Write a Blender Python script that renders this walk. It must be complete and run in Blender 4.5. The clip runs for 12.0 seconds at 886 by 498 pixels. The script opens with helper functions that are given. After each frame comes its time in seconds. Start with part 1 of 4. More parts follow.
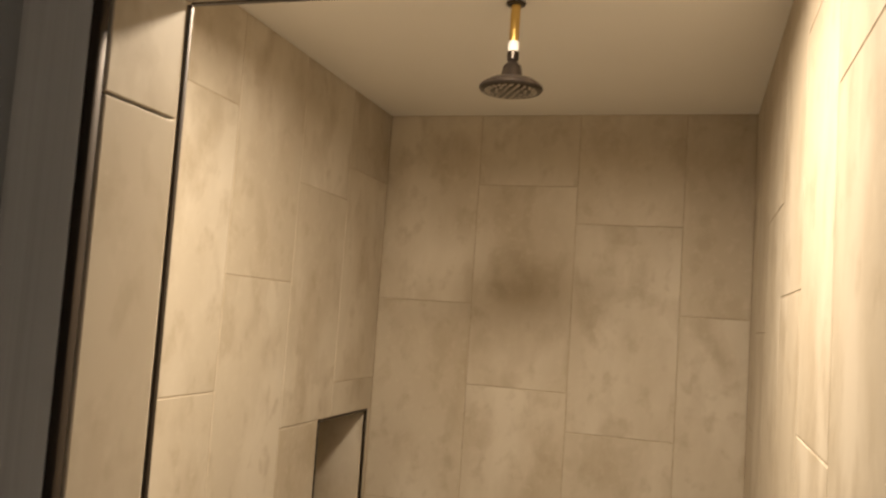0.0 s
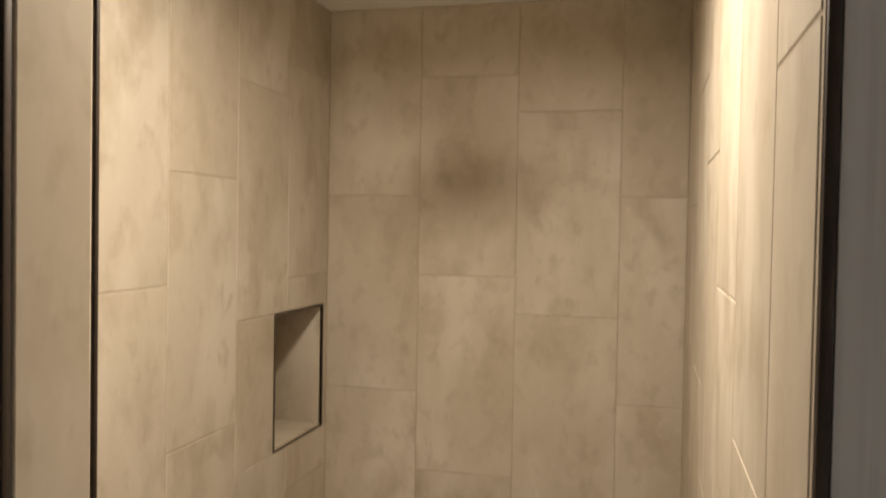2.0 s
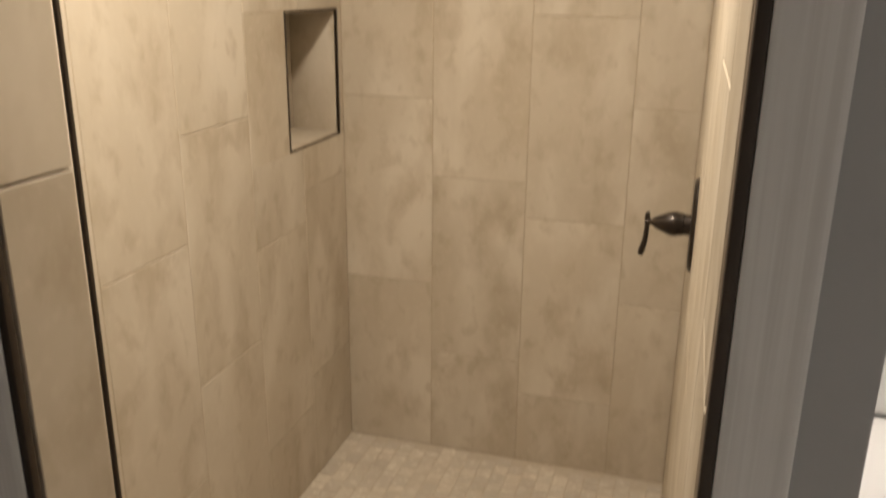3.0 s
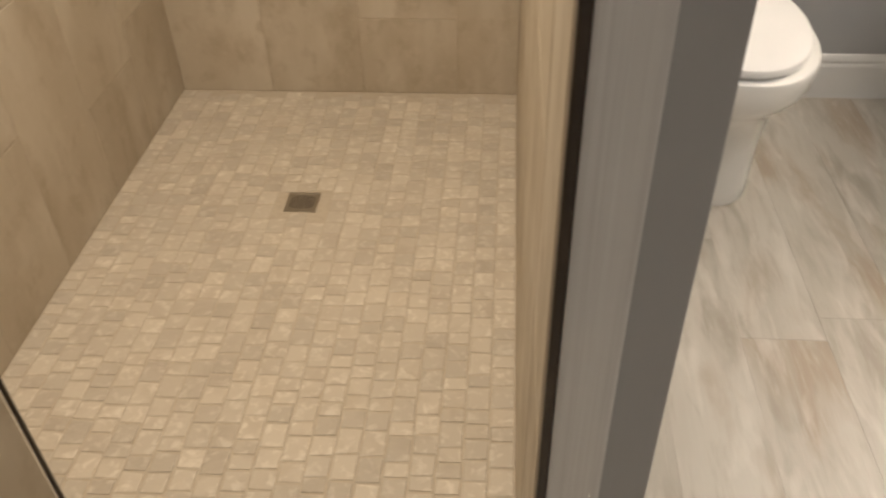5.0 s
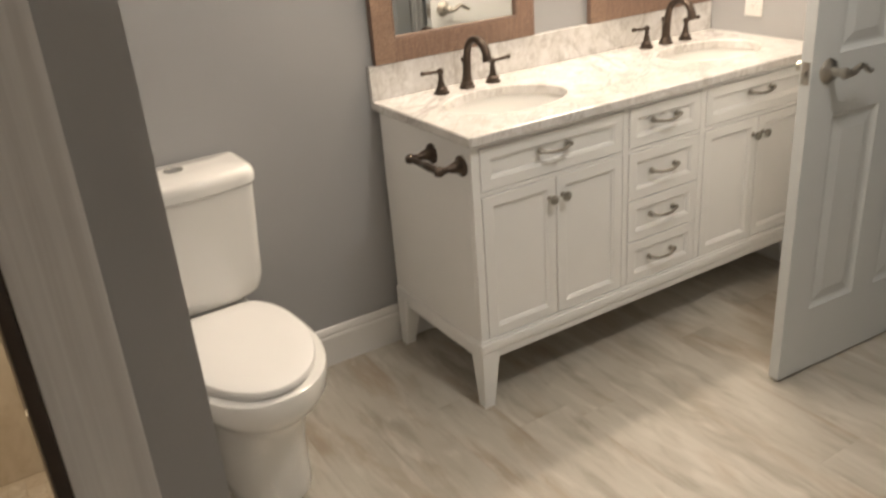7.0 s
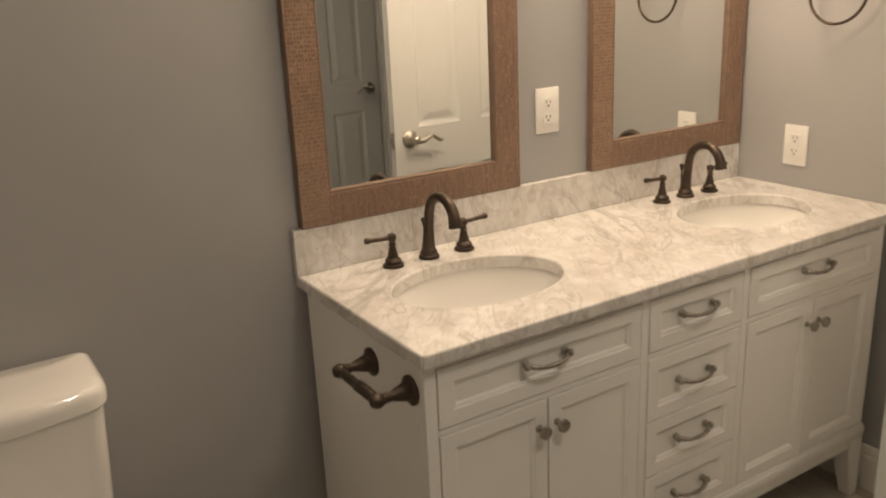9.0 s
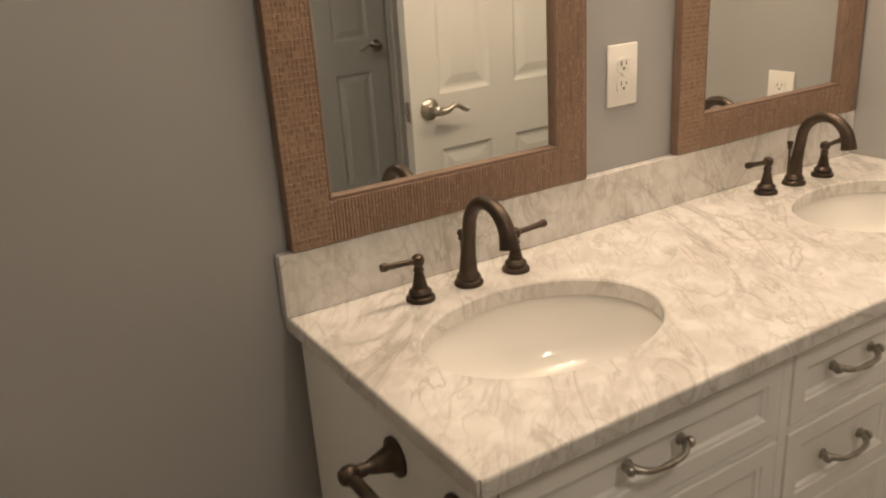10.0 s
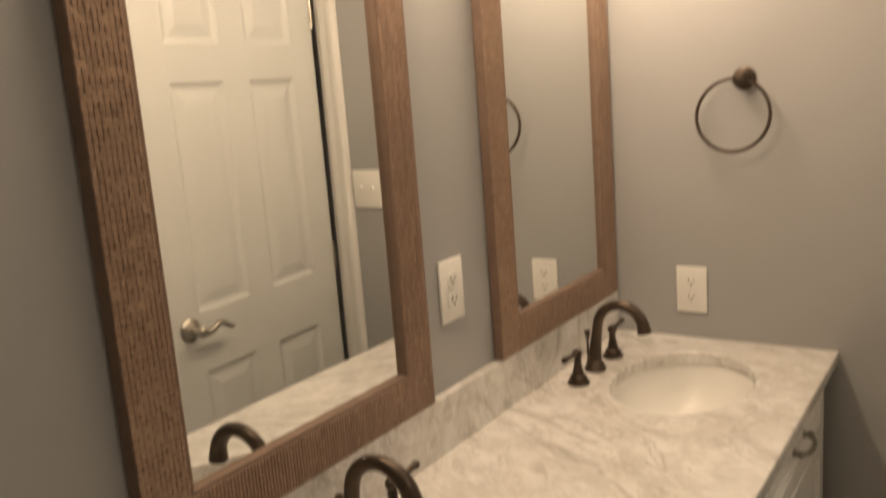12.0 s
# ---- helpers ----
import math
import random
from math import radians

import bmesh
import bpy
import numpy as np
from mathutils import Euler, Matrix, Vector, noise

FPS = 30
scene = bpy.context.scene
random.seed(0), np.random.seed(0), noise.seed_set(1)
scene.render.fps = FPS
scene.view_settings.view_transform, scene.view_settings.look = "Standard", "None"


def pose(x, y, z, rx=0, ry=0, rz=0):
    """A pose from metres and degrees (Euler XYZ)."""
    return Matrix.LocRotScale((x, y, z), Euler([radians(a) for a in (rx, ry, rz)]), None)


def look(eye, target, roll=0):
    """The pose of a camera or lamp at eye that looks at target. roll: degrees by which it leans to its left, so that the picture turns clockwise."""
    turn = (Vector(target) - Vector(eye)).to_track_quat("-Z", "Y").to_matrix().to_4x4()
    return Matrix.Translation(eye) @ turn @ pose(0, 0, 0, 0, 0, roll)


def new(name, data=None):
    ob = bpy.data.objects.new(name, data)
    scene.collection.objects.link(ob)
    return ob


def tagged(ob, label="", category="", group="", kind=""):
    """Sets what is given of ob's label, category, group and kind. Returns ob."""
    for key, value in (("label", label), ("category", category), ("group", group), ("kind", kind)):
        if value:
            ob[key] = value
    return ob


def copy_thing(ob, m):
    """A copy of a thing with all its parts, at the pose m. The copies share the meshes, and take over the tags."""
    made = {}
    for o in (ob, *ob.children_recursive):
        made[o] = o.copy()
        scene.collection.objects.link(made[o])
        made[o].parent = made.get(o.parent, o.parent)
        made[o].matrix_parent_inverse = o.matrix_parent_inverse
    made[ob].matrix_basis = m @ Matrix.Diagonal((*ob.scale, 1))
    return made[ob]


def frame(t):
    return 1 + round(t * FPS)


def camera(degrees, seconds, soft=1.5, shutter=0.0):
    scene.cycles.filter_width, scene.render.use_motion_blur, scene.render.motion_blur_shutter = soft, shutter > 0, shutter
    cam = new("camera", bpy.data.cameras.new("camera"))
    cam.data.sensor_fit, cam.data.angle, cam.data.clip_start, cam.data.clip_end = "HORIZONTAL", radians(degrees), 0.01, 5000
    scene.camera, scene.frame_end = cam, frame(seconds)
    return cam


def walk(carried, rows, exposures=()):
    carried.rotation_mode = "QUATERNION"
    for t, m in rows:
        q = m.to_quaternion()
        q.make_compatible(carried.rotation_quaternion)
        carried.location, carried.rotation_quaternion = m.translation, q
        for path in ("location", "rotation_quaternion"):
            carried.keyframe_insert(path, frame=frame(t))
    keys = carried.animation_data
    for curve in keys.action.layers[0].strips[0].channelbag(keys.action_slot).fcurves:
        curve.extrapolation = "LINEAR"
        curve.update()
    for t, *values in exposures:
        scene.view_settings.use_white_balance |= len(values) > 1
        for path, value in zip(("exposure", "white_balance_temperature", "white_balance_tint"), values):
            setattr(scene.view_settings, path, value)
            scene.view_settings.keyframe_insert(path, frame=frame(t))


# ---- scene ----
cam = camera(56.3, 12.0, soft=2.0, shutter=0.4)
# seconds, eye, point looked at, roll
PATH = [
    (0, (-1.294, -2.361, 1.731), (-1.878, -0.454, 1.89), 3.9),
    (0.5, (-1.283, -2.368, 1.741), (-1.768, -0.44, 1.959), 3.5),
    (1, (-1.282, -2.38, 1.735), (-1.715, -0.439, 1.939), 2.5),
    (1.5, (-1.28, -2.375, 1.714), (-1.694, -0.42, 1.796), 0.9),
    (2, (-1.245, -2.393, 1.674), (-1.729, -0.453, 1.623), 1.0),
    (2.5, (-1.187, -2.395, 1.579), (-1.727, -0.492, 1.286), 1.3),
    (3, (-1.171, -2.386, 1.505), (-1.712, -0.56, 0.892), 0.6),
    (3.5, (-1.186, -2.379, 1.412), (-1.682, -0.636, 0.566), 0.1),
    (3.7, (-1.195, -2.372, 1.384), (-1.665, -0.678, 0.43), -0.5),
    (5.3, (-1.172, -2.308, 1.256), (-1.172, -0.77, -0.022), -2.0),
    (5.5, (-1.132, -2.319, 1.277), (-1.024, -0.748, 0.045), -2.5),
    (6, (-1.053, -2.309, 1.382), (-0.647, -0.707, 0.257), -3.3),
    (6.5, (-1.079, -2.316, 1.454), (-0.4, -0.707, 0.481), -4.6),
    (7, (-1.128, -2.328, 1.497), (-0.212, -0.75, 0.677), -4.6),
    (7.5, (-1.099, -2.297, 1.505), (-0.09, -0.703, 0.842), -4.2),
    (7.7, (-1.055, -2.25, 1.503), (-0.037, -0.645, 0.879), -4.1),
    (9.3, (-0.591, -1.571, 1.466), (0.413, 0.051, 0.866), -2.6),
    (9.5, (-0.553, -1.469, 1.445), (0.443, 0.15, 0.823), -2.8),
    (10, (-0.413, -1.209, 1.429), (0.556, 0.396, 0.733), -3.7),
    (10.5, (-0.339, -1.034, 1.413), (0.75, 0.451, 0.633), -2.1),
    (11, (-0.412, -0.876, 1.389), (0.961, 0.325, 0.57), -4.5),
    (11.5, (-0.475, -0.815, 1.458), (1.043, 0.287, 0.765), -4.2),
    (12, (-0.522, -0.867, 1.531), (1.097, 0.248, 1.162), -4.4),
]
walk(cam, [(t, look(eye, aim, roll)) for t, eye, aim, roll in PATH],
     exposures=[(0, 0.05, 6250, 10), (1.5, 0.05, 5850, 10), (2.5, 0.15, 5750, 9), (3.0, 0.49, 5750, 9), (3.5, 0.72, 5750, 9), (5.5, 0.55, 5950, 9), (6.0, 0.58, 6000, 9),
                (6.5, 0.58, 6000, 9), (7.0, 0.38, 6100, 9), (7.5, 0.12, 6300, 9), (9.5, -0.52, 7100, 12), (10.5, -0.68, 7050, 12), (11.0, -0.93, 7300, 12), (12.0, -0.96, 7400, 12)])

# ---- light ----
world = bpy.data.worlds.new("world")
world.use_nodes = True
world.node_tree.nodes["Background"].inputs[0].default_value = (0.05, 0.045, 0.04, 1)
world.node_tree.nodes["Background"].inputs[1].default_value = 0.15
scene.world = world


def lamp(name, kind, m, watts, colour, size, spread=None):
    d = bpy.data.lights.new(name, kind)
    d.energy, d.color = watts, colour
    if kind == "AREA":
        d.shape, d.size = "DISK", size
        if spread:
            d.spread = spread
    else:
        d.shadow_soft_size = size
    ob = new(name, d)
    ob.matrix_world = m
    return ob


WARM = (1.0, 0.80, 0.58)
# recessed downlight in the shower ceiling
LX, LY = -1.592, -1.185
lamp("shower_downlight_lamp", "AREA", pose(LX, LY, 2.343), 20.5, WARM, 0.18, 2.95)
# bulbs of the two vanity fixtures above the mirrors
VBULBS = [(cx + dx, -0.13, 2.03) for cx in (0.39, 1.21) for dx in (-0.17, 0, 0.17)]
for x, y, z in VBULBS:
    lamp("vanity_bulb_lamp", "POINT", pose(x, y, z - 0.01), 8.5, (1.0, 0.80, 0.60), 0.055)
# unseen fill lamp, added to lift cabinet fronts and door
lamp("room_fill_lamp", "AREA", pose(0.20, -1.62, 2.328), 8.5, (1.0, 0.94, 0.84), 0.28)

# ---- materials ----
def mat(name, colour, rough=0.5, metal=0.0, spots=(), bump=(), coat=0.0, vary=0.0, gloss=0.5, island=False, swirl=0.5):
    """spots: (scale, colour, low, high, strength, stretch) layers of noise over the base; bump: (scale, strength, stretch)."""
    m = bpy.data.materials.new(name)
    m.use_nodes = True
    nt = m.node_tree
    n, l = nt.nodes, nt.links
    b = n["Principled BSDF"]
    b.inputs["Roughness"].default_value, b.inputs["Metallic"].default_value = rough, metal
    b.inputs["Coat Weight"].default_value, b.inputs["Coat Roughness"].default_value = coat, 0.08
    b.inputs["Specular IOR Level"].default_value = gloss
    tc = n.new("ShaderNodeNewGeometry")
    pos = tc.outputs["Position"]
    if vary:
        oi = n.new("ShaderNodeObjectInfo")
        rnd = tc.outputs["Random Per Island"] if island else oi.outputs["Random"]
        sh = n.new("ShaderNodeVectorMath")
        sh.operation = "SCALE"
        sh.inputs[0].default_value = (7.3, 4.1, 5.7)
        l.new(rnd, sh.inputs["Scale"])
        ad = n.new("ShaderNodeVectorMath")
        l.new(pos, ad.inputs[0])
        l.new(sh.outputs[0], ad.inputs[1])
        pos = ad.outputs[0]

    def tex(scale, stretch=(1, 1, 1), detail=5, dist=0.0):
        mp = n.new("ShaderNodeMapping")
        mp.inputs["Scale"].default_value = stretch
        l.new(pos, mp.inputs[0])
        t = n.new("ShaderNodeTexNoise")
        t.inputs["Scale"].default_value, t.inputs["Detail"].default_value = scale, detail
        t.inputs["Distortion"].default_value = dist
        l.new(mp.outputs[0], t.inputs["Vector"])
        return t.outputs["Fac"]

    base = n.new("ShaderNodeRGB")
    base.outputs[0].default_value = (*colour, 1)
    out = base.outputs[0]
    for scale, col, lo, hi, amount, stretch in spots:
        r = n.new("ShaderNodeMapRange")
        r.inputs["From Min"].default_value, r.inputs["From Max"].default_value = lo, hi
        r.inputs["To Max"].default_value = amount
        l.new(tex(scale, stretch, 6, swirl), r.inputs["Value"])
        mx = n.new("ShaderNodeMixRGB")
        l.new(r.outputs[0], mx.inputs["Fac"])
        l.new(out, mx.inputs["Color1"])
        mx.inputs["Color2"].default_value = (*col, 1)
        out = mx.outputs[0]
    if vary:
        r = n.new("ShaderNodeMapRange")
        r.inputs["To Min"].default_value, r.inputs["To Max"].default_value = 1 - vary, 1 + vary
        l.new(rnd, r.inputs["Value"])
        hs = n.new("ShaderNodeHueSaturation")
        l.new(r.outputs[0], hs.inputs["Value"])
        l.new(out, hs.inputs["Color"])
        out = hs.outputs[0]
    l.new(out, b.inputs["Base Color"])
    last = None
    for scale, strength, stretch in bump:
        bp = n.new("ShaderNodeBump")
        bp.inputs["Strength"].default_value, bp.inputs["Distance"].default_value = strength, 0.004
        l.new(tex(scale, stretch, 4), bp.inputs["Height"])
        if last:
            l.new(last, bp.inputs["Normal"])
        last = bp.outputs[0]
    if last:
        l.new(last, b.inputs["Normal"])
    return m


U = (1, 1, 1)
M_TILE = mat("beige_porcelain_tile", (0.50, 0.445, 0.353), 0.6, gloss=0.3, vary=0.035, swirl=0.2,
             spots=[(2.2, (0.435, 0.378, 0.288), 0.42, 0.63, 0.75, (1, 1, 0.65)), (5, (0.60, 0.547, 0.455), 0.47, 0.64, 0.72, (1, 1, 0.45)),
                    (8.5, (0.375, 0.315, 0.228), 0.52, 0.69, 0.68, (1, 1, 0.6)), (20, (0.37, 0.31, 0.222), 0.55, 0.70, 0.5, (1, 1, 0.7)), (44, (0.59, 0.535, 0.435), 0.54, 0.70, 0.22, U)],
             bump=[(14, 0.08, U), (90, 0.03, U)])
M_GROUT = mat("sanded_beige_grout", (0.45, 0.385, 0.295), 0.9, spots=[(40, (0.27, 0.21, 0.14), 0.4, 0.7, 0.5, U)], bump=[(300, 0.3, U)])
M_STONE = mat("tumbled_stone_mosaic", (0.52, 0.466, 0.382), 0.5, vary=0.12,
              spots=[(14, (0.42, 0.36, 0.28), 0.48, 0.70, 0.6, U), (45, (0.68, 0.63, 0.54), 0.52, 0.68, 0.65, U)], bump=[(45, 0.25, U), (160, 0.15, U)])
M_STONE_J = mat("tumbled_stone_mosaic_far", (0.52, 0.466, 0.382), 0.5, vary=0.12, island=True,
                spots=[(14, (0.42, 0.36, 0.28), 0.48, 0.70, 0.6, U), (45, (0.68, 0.63, 0.54), 0.52, 0.68, 0.65, U)], bump=[(45, 0.25, U), (160, 0.15, U)])
M_SGROUT = mat("mosaic_grout", (0.50, 0.44, 0.35), 0.9, spots=[(60, (0.40, 0.335, 0.25), 0.4, 0.7, 0.5, U)], bump=[(300, 0.3, U)])
M_WALL = mat("grey_wall_paint", (0.382, 0.384, 0.388), 0.55, spots=[(2.0, (0.358, 0.360, 0.364), 0.4, 0.7, 0.6, U)], bump=[(160, 0.05, U), (5, 0.03, U)])
M_CEIL = mat("white_ceiling_paint", (0.85, 0.83, 0.79), 0.7, spots=[(3, (0.82, 0.80, 0.76), 0.4, 0.7, 0.5, U)], bump=[(140, 0.05, U)])
M_TRIM = mat("white_semi_gloss_trim", (0.74, 0.73, 0.71), 0.3, spots=[(12, (0.69, 0.68, 0.66), 0.5, 0.75, 0.4, (1, 1, 0.2))], bump=[(60, 0.03, (1, 1, 0.1))])
M_CASE = mat("white_streaked_casing", (0.67, 0.658, 0.645), 0.38, spots=[(10, (0.57, 0.555, 0.54), 0.45, 0.65, 0.7, (9, 9, 0.12)), (26, (0.73, 0.725, 0.71), 0.5, 0.7, 0.6, (9, 9, 0.12))], bump=[(60, 0.04, (4, 4, 0.1))])
M_DOOR = mat("white_door_paint", (0.635, 0.650, 0.645), 0.35, spots=[(8, (0.60, 0.613, 0.608), 0.5, 0.75, 0.4, (1, 1, 0.2))], bump=[(70, 0.05, (1, 1, 0.08))])
M_CAB = mat("white_cabinet_lacquer", (0.85, 0.845, 0.83), 0.28, spots=[(6, (0.82, 0.815, 0.80), 0.5, 0.75, 0.5, U)], bump=[(80, 0.02, U)])
# near-black that stands in for shade in gaps and slots
M_GAP = mat("gap_shade", (0.03, 0.027, 0.024), 0.9)
M_BED = mat("plank_joint_shadow_brown", (0.36, 0.325, 0.27), 0.8, spots=[(30, (0.13, 0.115, 0.095), 0.4, 0.7, 0.5, U)])
M_PORC = mat("white_vitreous_china", (0.83, 0.82, 0.79), 0.08, coat=0.5, spots=[(3, (0.80, 0.79, 0.76), 0.4, 0.7, 0.5, U)])
M_SEAT = mat("white_plastic_seat", (0.85, 0.84, 0.82), 0.22, spots=[(4, (0.82, 0.81, 0.79), 0.4, 0.7, 0.5, U)])
M_BRONZE = mat("oil_rubbed_bronze", (0.068, 0.050, 0.038), 0.38, 0.65, spots=[(30, (0.14, 0.10, 0.07), 0.5, 0.75, 0.6, U)], bump=[(120, 0.04, U)])
M_DARKBRONZE = mat("dark_venetian_bronze", (0.030, 0.023, 0.018), 0.30, 0.6, spots=[(30, (0.065, 0.048, 0.034), 0.5, 0.75, 0.6, U)], bump=[(120, 0.03, U)])
M_STRIP = mat("dark_bronze_edge_strip", (0.045, 0.033, 0.024), 0.45, 0.5, spots=[(20, (0.07, 0.05, 0.035), 0.5, 0.75, 0.5, U)])
M_NICKEL = mat("brushed_nickel", (0.50, 0.47, 0.42), 0.32, 1.0, spots=[(60, (0.40, 0.37, 0.33), 0.45, 0.7, 0.6, (1, 1, 0.2))])
M_PEWTER = mat("antique_pewter_pull", (0.40, 0.375, 0.335), 0.38, 1.0, spots=[(80, (0.18, 0.165, 0.15), 0.5, 0.7, 0.7, U)])
M_CHROME = mat("polished_chrome", (0.75, 0.74, 0.72), 0.12, 1.0)
M_BRASS = mat("yellow_brass_pipe", (0.72, 0.50, 0.16), 0.28, 1.0, spots=[(40, (0.60, 0.40, 0.12), 0.5, 0.75, 0.6, U)])
M_TAPE = mat("white_thread_tape", (0.82, 0.81, 0.78), 0.6, bump=[(200, 0.3, (1, 1, 3))])
# pale flecks stand in for worn edges and for glints on the blocks
M_FRAME = mat("bronze_brown_wood_strip", (0.28, 0.182, 0.132), 0.45, 0.12, vary=0.14, island=True,
              spots=[(60, (0.22, 0.142, 0.10), 0.48, 0.72, 0.6, (1, 1, 0.4)), (160, (0.52, 0.39, 0.30), 0.56, 0.72, 0.6, U)], bump=[(220, 0.25, (1, 1, 0.4))])
# golden tone paints worn edges and highlight lines between the blocks
M_WEAVE = mat("worn_golden_frame_backing", (0.36, 0.245, 0.165), 0.5, spots=[(50, (0.24, 0.155, 0.105), 0.45, 0.7, 0.7, U)])
M_FRAMEB = mat("dark_frame_backing", (0.20, 0.132, 0.098), 0.6, spots=[(50, (0.15, 0.095, 0.07), 0.45, 0.7, 0.6, U)])
M_MIRROR = mat("silvered_mirror_glass", (0.86, 0.87, 0.85), 0.015, 1.0)
M_PLASTIC = mat("white_outlet_plastic", (0.80, 0.79, 0.76), 0.3, spots=[(10, (0.77, 0.76, 0.73), 0.4, 0.7, 0.4, U)])
M_VALVE = mat("grey_supply_hose", (0.45, 0.44, 0.42), 0.4, 0.6, bump=[(400, 0.3, U)])
M_GLOW = bpy.data.materials.new("frosted_bulb_glass")
M_GLOW.use_nodes = True
_b = M_GLOW.node_tree.nodes["Principled BSDF"]
_b.inputs["Base Color"].default_value = (0.9, 0.88, 0.82, 1)
_b.inputs["Emission Color"].default_value = (1.0, 0.80, 0.58, 1)
_b.inputs["Emission Strength"].default_value = 14


def plank_mat():
    m = mat("grey_oak_vinyl_plank", (0.465, 0.435, 0.375), 0.38, vary=0.012, swirl=0.6,
            spots=[(2.4, (0.37, 0.335, 0.275), 0.45, 0.66, 0.55, (1, 0.40, 1)), (3.6, (0.58, 0.55, 0.49), 0.47, 0.66, 0.5, (1, 0.36, 1)),
                   (6, (0.35, 0.275, 0.195), 0.52, 0.67, 0.8, (1.2, 0.34, 1)), (11, (0.29, 0.252, 0.198), 0.53, 0.69, 0.65, (1.3, 0.32, 1)),
                   (15, (0.62, 0.585, 0.52), 0.53, 0.67, 0.6, (1.3, 0.28, 1)), (32, (0.33, 0.29, 0.23), 0.53, 0.70, 0.4, (1.4, 0.22, 1)), (70, (0.54, 0.505, 0.44), 0.52, 0.68, 0.35, (1.6, 0.16, 1))],
            bump=[(60, 0.10, (5, 0.2, 1))])
    return m


M_PLANK = plank_mat()


def marble_mat():
    m = mat("white_veined_marble", (0.75, 0.738, 0.722), 0.12, coat=0.25,
            spots=[(5, (0.62, 0.60, 0.565), 0.45, 0.70, 0.75, U), (13, (0.59, 0.565, 0.53), 0.50, 0.68, 0.5, U), (24, (0.84, 0.83, 0.81), 0.52, 0.62, 0.4, U)])
    nt = m.node_tree
    n, l = nt.nodes, nt.links
    b = n["Principled BSDF"]
    src = b.inputs["Base Color"].links[0].from_socket
    geo = n.new("ShaderNodeNewGeometry")
    for sc, wide, col, amount, rot, drawn in ((9.0, 0.10, (0.57, 0.545, 0.51), 0.55, 0.95, 1.7), (20.0, 0.09, (0.55, 0.525, 0.49), 0.45, 0.85, 1.5), (3.0, 0.016, (0.37, 0.345, 0.32), 0.55, 0.95, 3.0),
                                             (7.0, 0.024, (0.41, 0.38, 0.35), 0.6, 1.1, 2.4), (15.0, 0.034, (0.44, 0.41, 0.38), 0.5, 0.85, 2.2)):
        mp = n.new("ShaderNodeMapping")
        mp.vector_type = "TEXTURE"
        mp.inputs["Rotation"].default_value = (0.0, 0.25, rot)
        mp.inputs["Scale"].default_value = (drawn, 0.68, 1.2)
        l.new(geo.outputs["Position"], mp.inputs[0])
        t = n.new("ShaderNodeTexNoise")
        t.inputs["Scale"].default_value, t.inputs["Detail"].default_value, t.inputs["Distortion"].default_value = sc, 5, 1.1
        l.new(mp.outputs[0], t.inputs["Vector"])
        d = n.new("ShaderNodeMath")
        d.operation = "SUBTRACT"
        d.inputs[1].default_value = 0.5
        l.new(t.outputs["Fac"], d.inputs[0])
        a = n.new("ShaderNodeMath")
        a.operation = "ABSOLUTE"
        l.new(d.outputs[0], a.inputs[0])
        r = n.new("ShaderNodeMapRange")
        r.inputs["From Min"].default_value, r.inputs["From Max"].default_value = 0.0, wide
        r.inputs["To Min"].default_value, r.inputs["To Max"].default_value = amount, 0.0
        l.new(a.outputs[0], r.inputs["Value"])
        k = n.new("ShaderNodeTexNoise")
        k.inputs["Scale"].default_value, k.inputs["Detail"].default_value = sc * 0.8 + 1.7, 2
        l.new(geo.outputs["Position"], k.inputs["Vector"])
        kr = n.new("ShaderNodeMapRange")
        kr.inputs["From Min"].default_value, kr.inputs["From Max"].default_value = 0.40, 0.56
        l.new(k.outputs["Fac"], kr.inputs["Value"])
        km = n.new("ShaderNodeMath")
        km.operation = "MULTIPLY"
        l.new(r.outputs[0], km.inputs[0])
        l.new(kr.outputs[0], km.inputs[1])
        r = km
        mx = n.new("ShaderNodeMixRGB")
        l.new(r.outputs[0], mx.inputs["Fac"])
        l.new(src, mx.inputs["Color1"])
        mx.inputs["Color2"].default_value = (*col, 1)
        src = mx.outputs[0]
    l.new(src, b.inputs["Base Color"])
    return m


M_MARBLE = marble_mat()


# ---- mesh helpers ----
def mesh_of(name, bm, material, smooth=False):
    me = bpy.data.meshes.new(name)
    bmesh.ops.recalc_face_normals(bm, faces=bm.faces[:])
    bm.to_mesh(me)
    bm.free()
    me.materials.append(material)
    if smooth:
        me.shade_smooth()
        me.set_sharp_from_angle(angle=radians(38))
    return me


def part(name, bm, material, parent, label="", smooth=True):
    ob = new(name, mesh_of(name, bm, material, smooth))
    ob.parent = parent
    if label:
        ob["label"] = label
    return ob


def thing(name, label, category, group="", kind="", at=(0, 0, 0)):
    ob = new(name)
    ob.empty_display_size = 0.05
    ob.location = at
    return tagged(ob, label, category, group, kind)


def solid(name, bm, material, label, category, kind="", group="", smooth=True):
    return tagged(new(name, mesh_of(name, bm, material, smooth)), label, category, group, kind)


def box(x0, x1, y0, y1, z0, z1, bevel=0.0, seg=2, bm=None):
    b = bmesh.new()
    bmesh.ops.create_cube(b, size=1)
    for v in b.verts:
        v.co = Vector((x0 + (v.co.x + .5) * (x1 - x0), y0 + (v.co.y + .5) * (y1 - y0), z0 + (v.co.z + .5) * (z1 - z0)))
    if bevel:
        bmesh.ops.bevel(b, geom=b.edges[:], offset=bevel, segments=seg, affect="EDGES", profile=0.5)
    return b if bm is None else merge(bm, b)


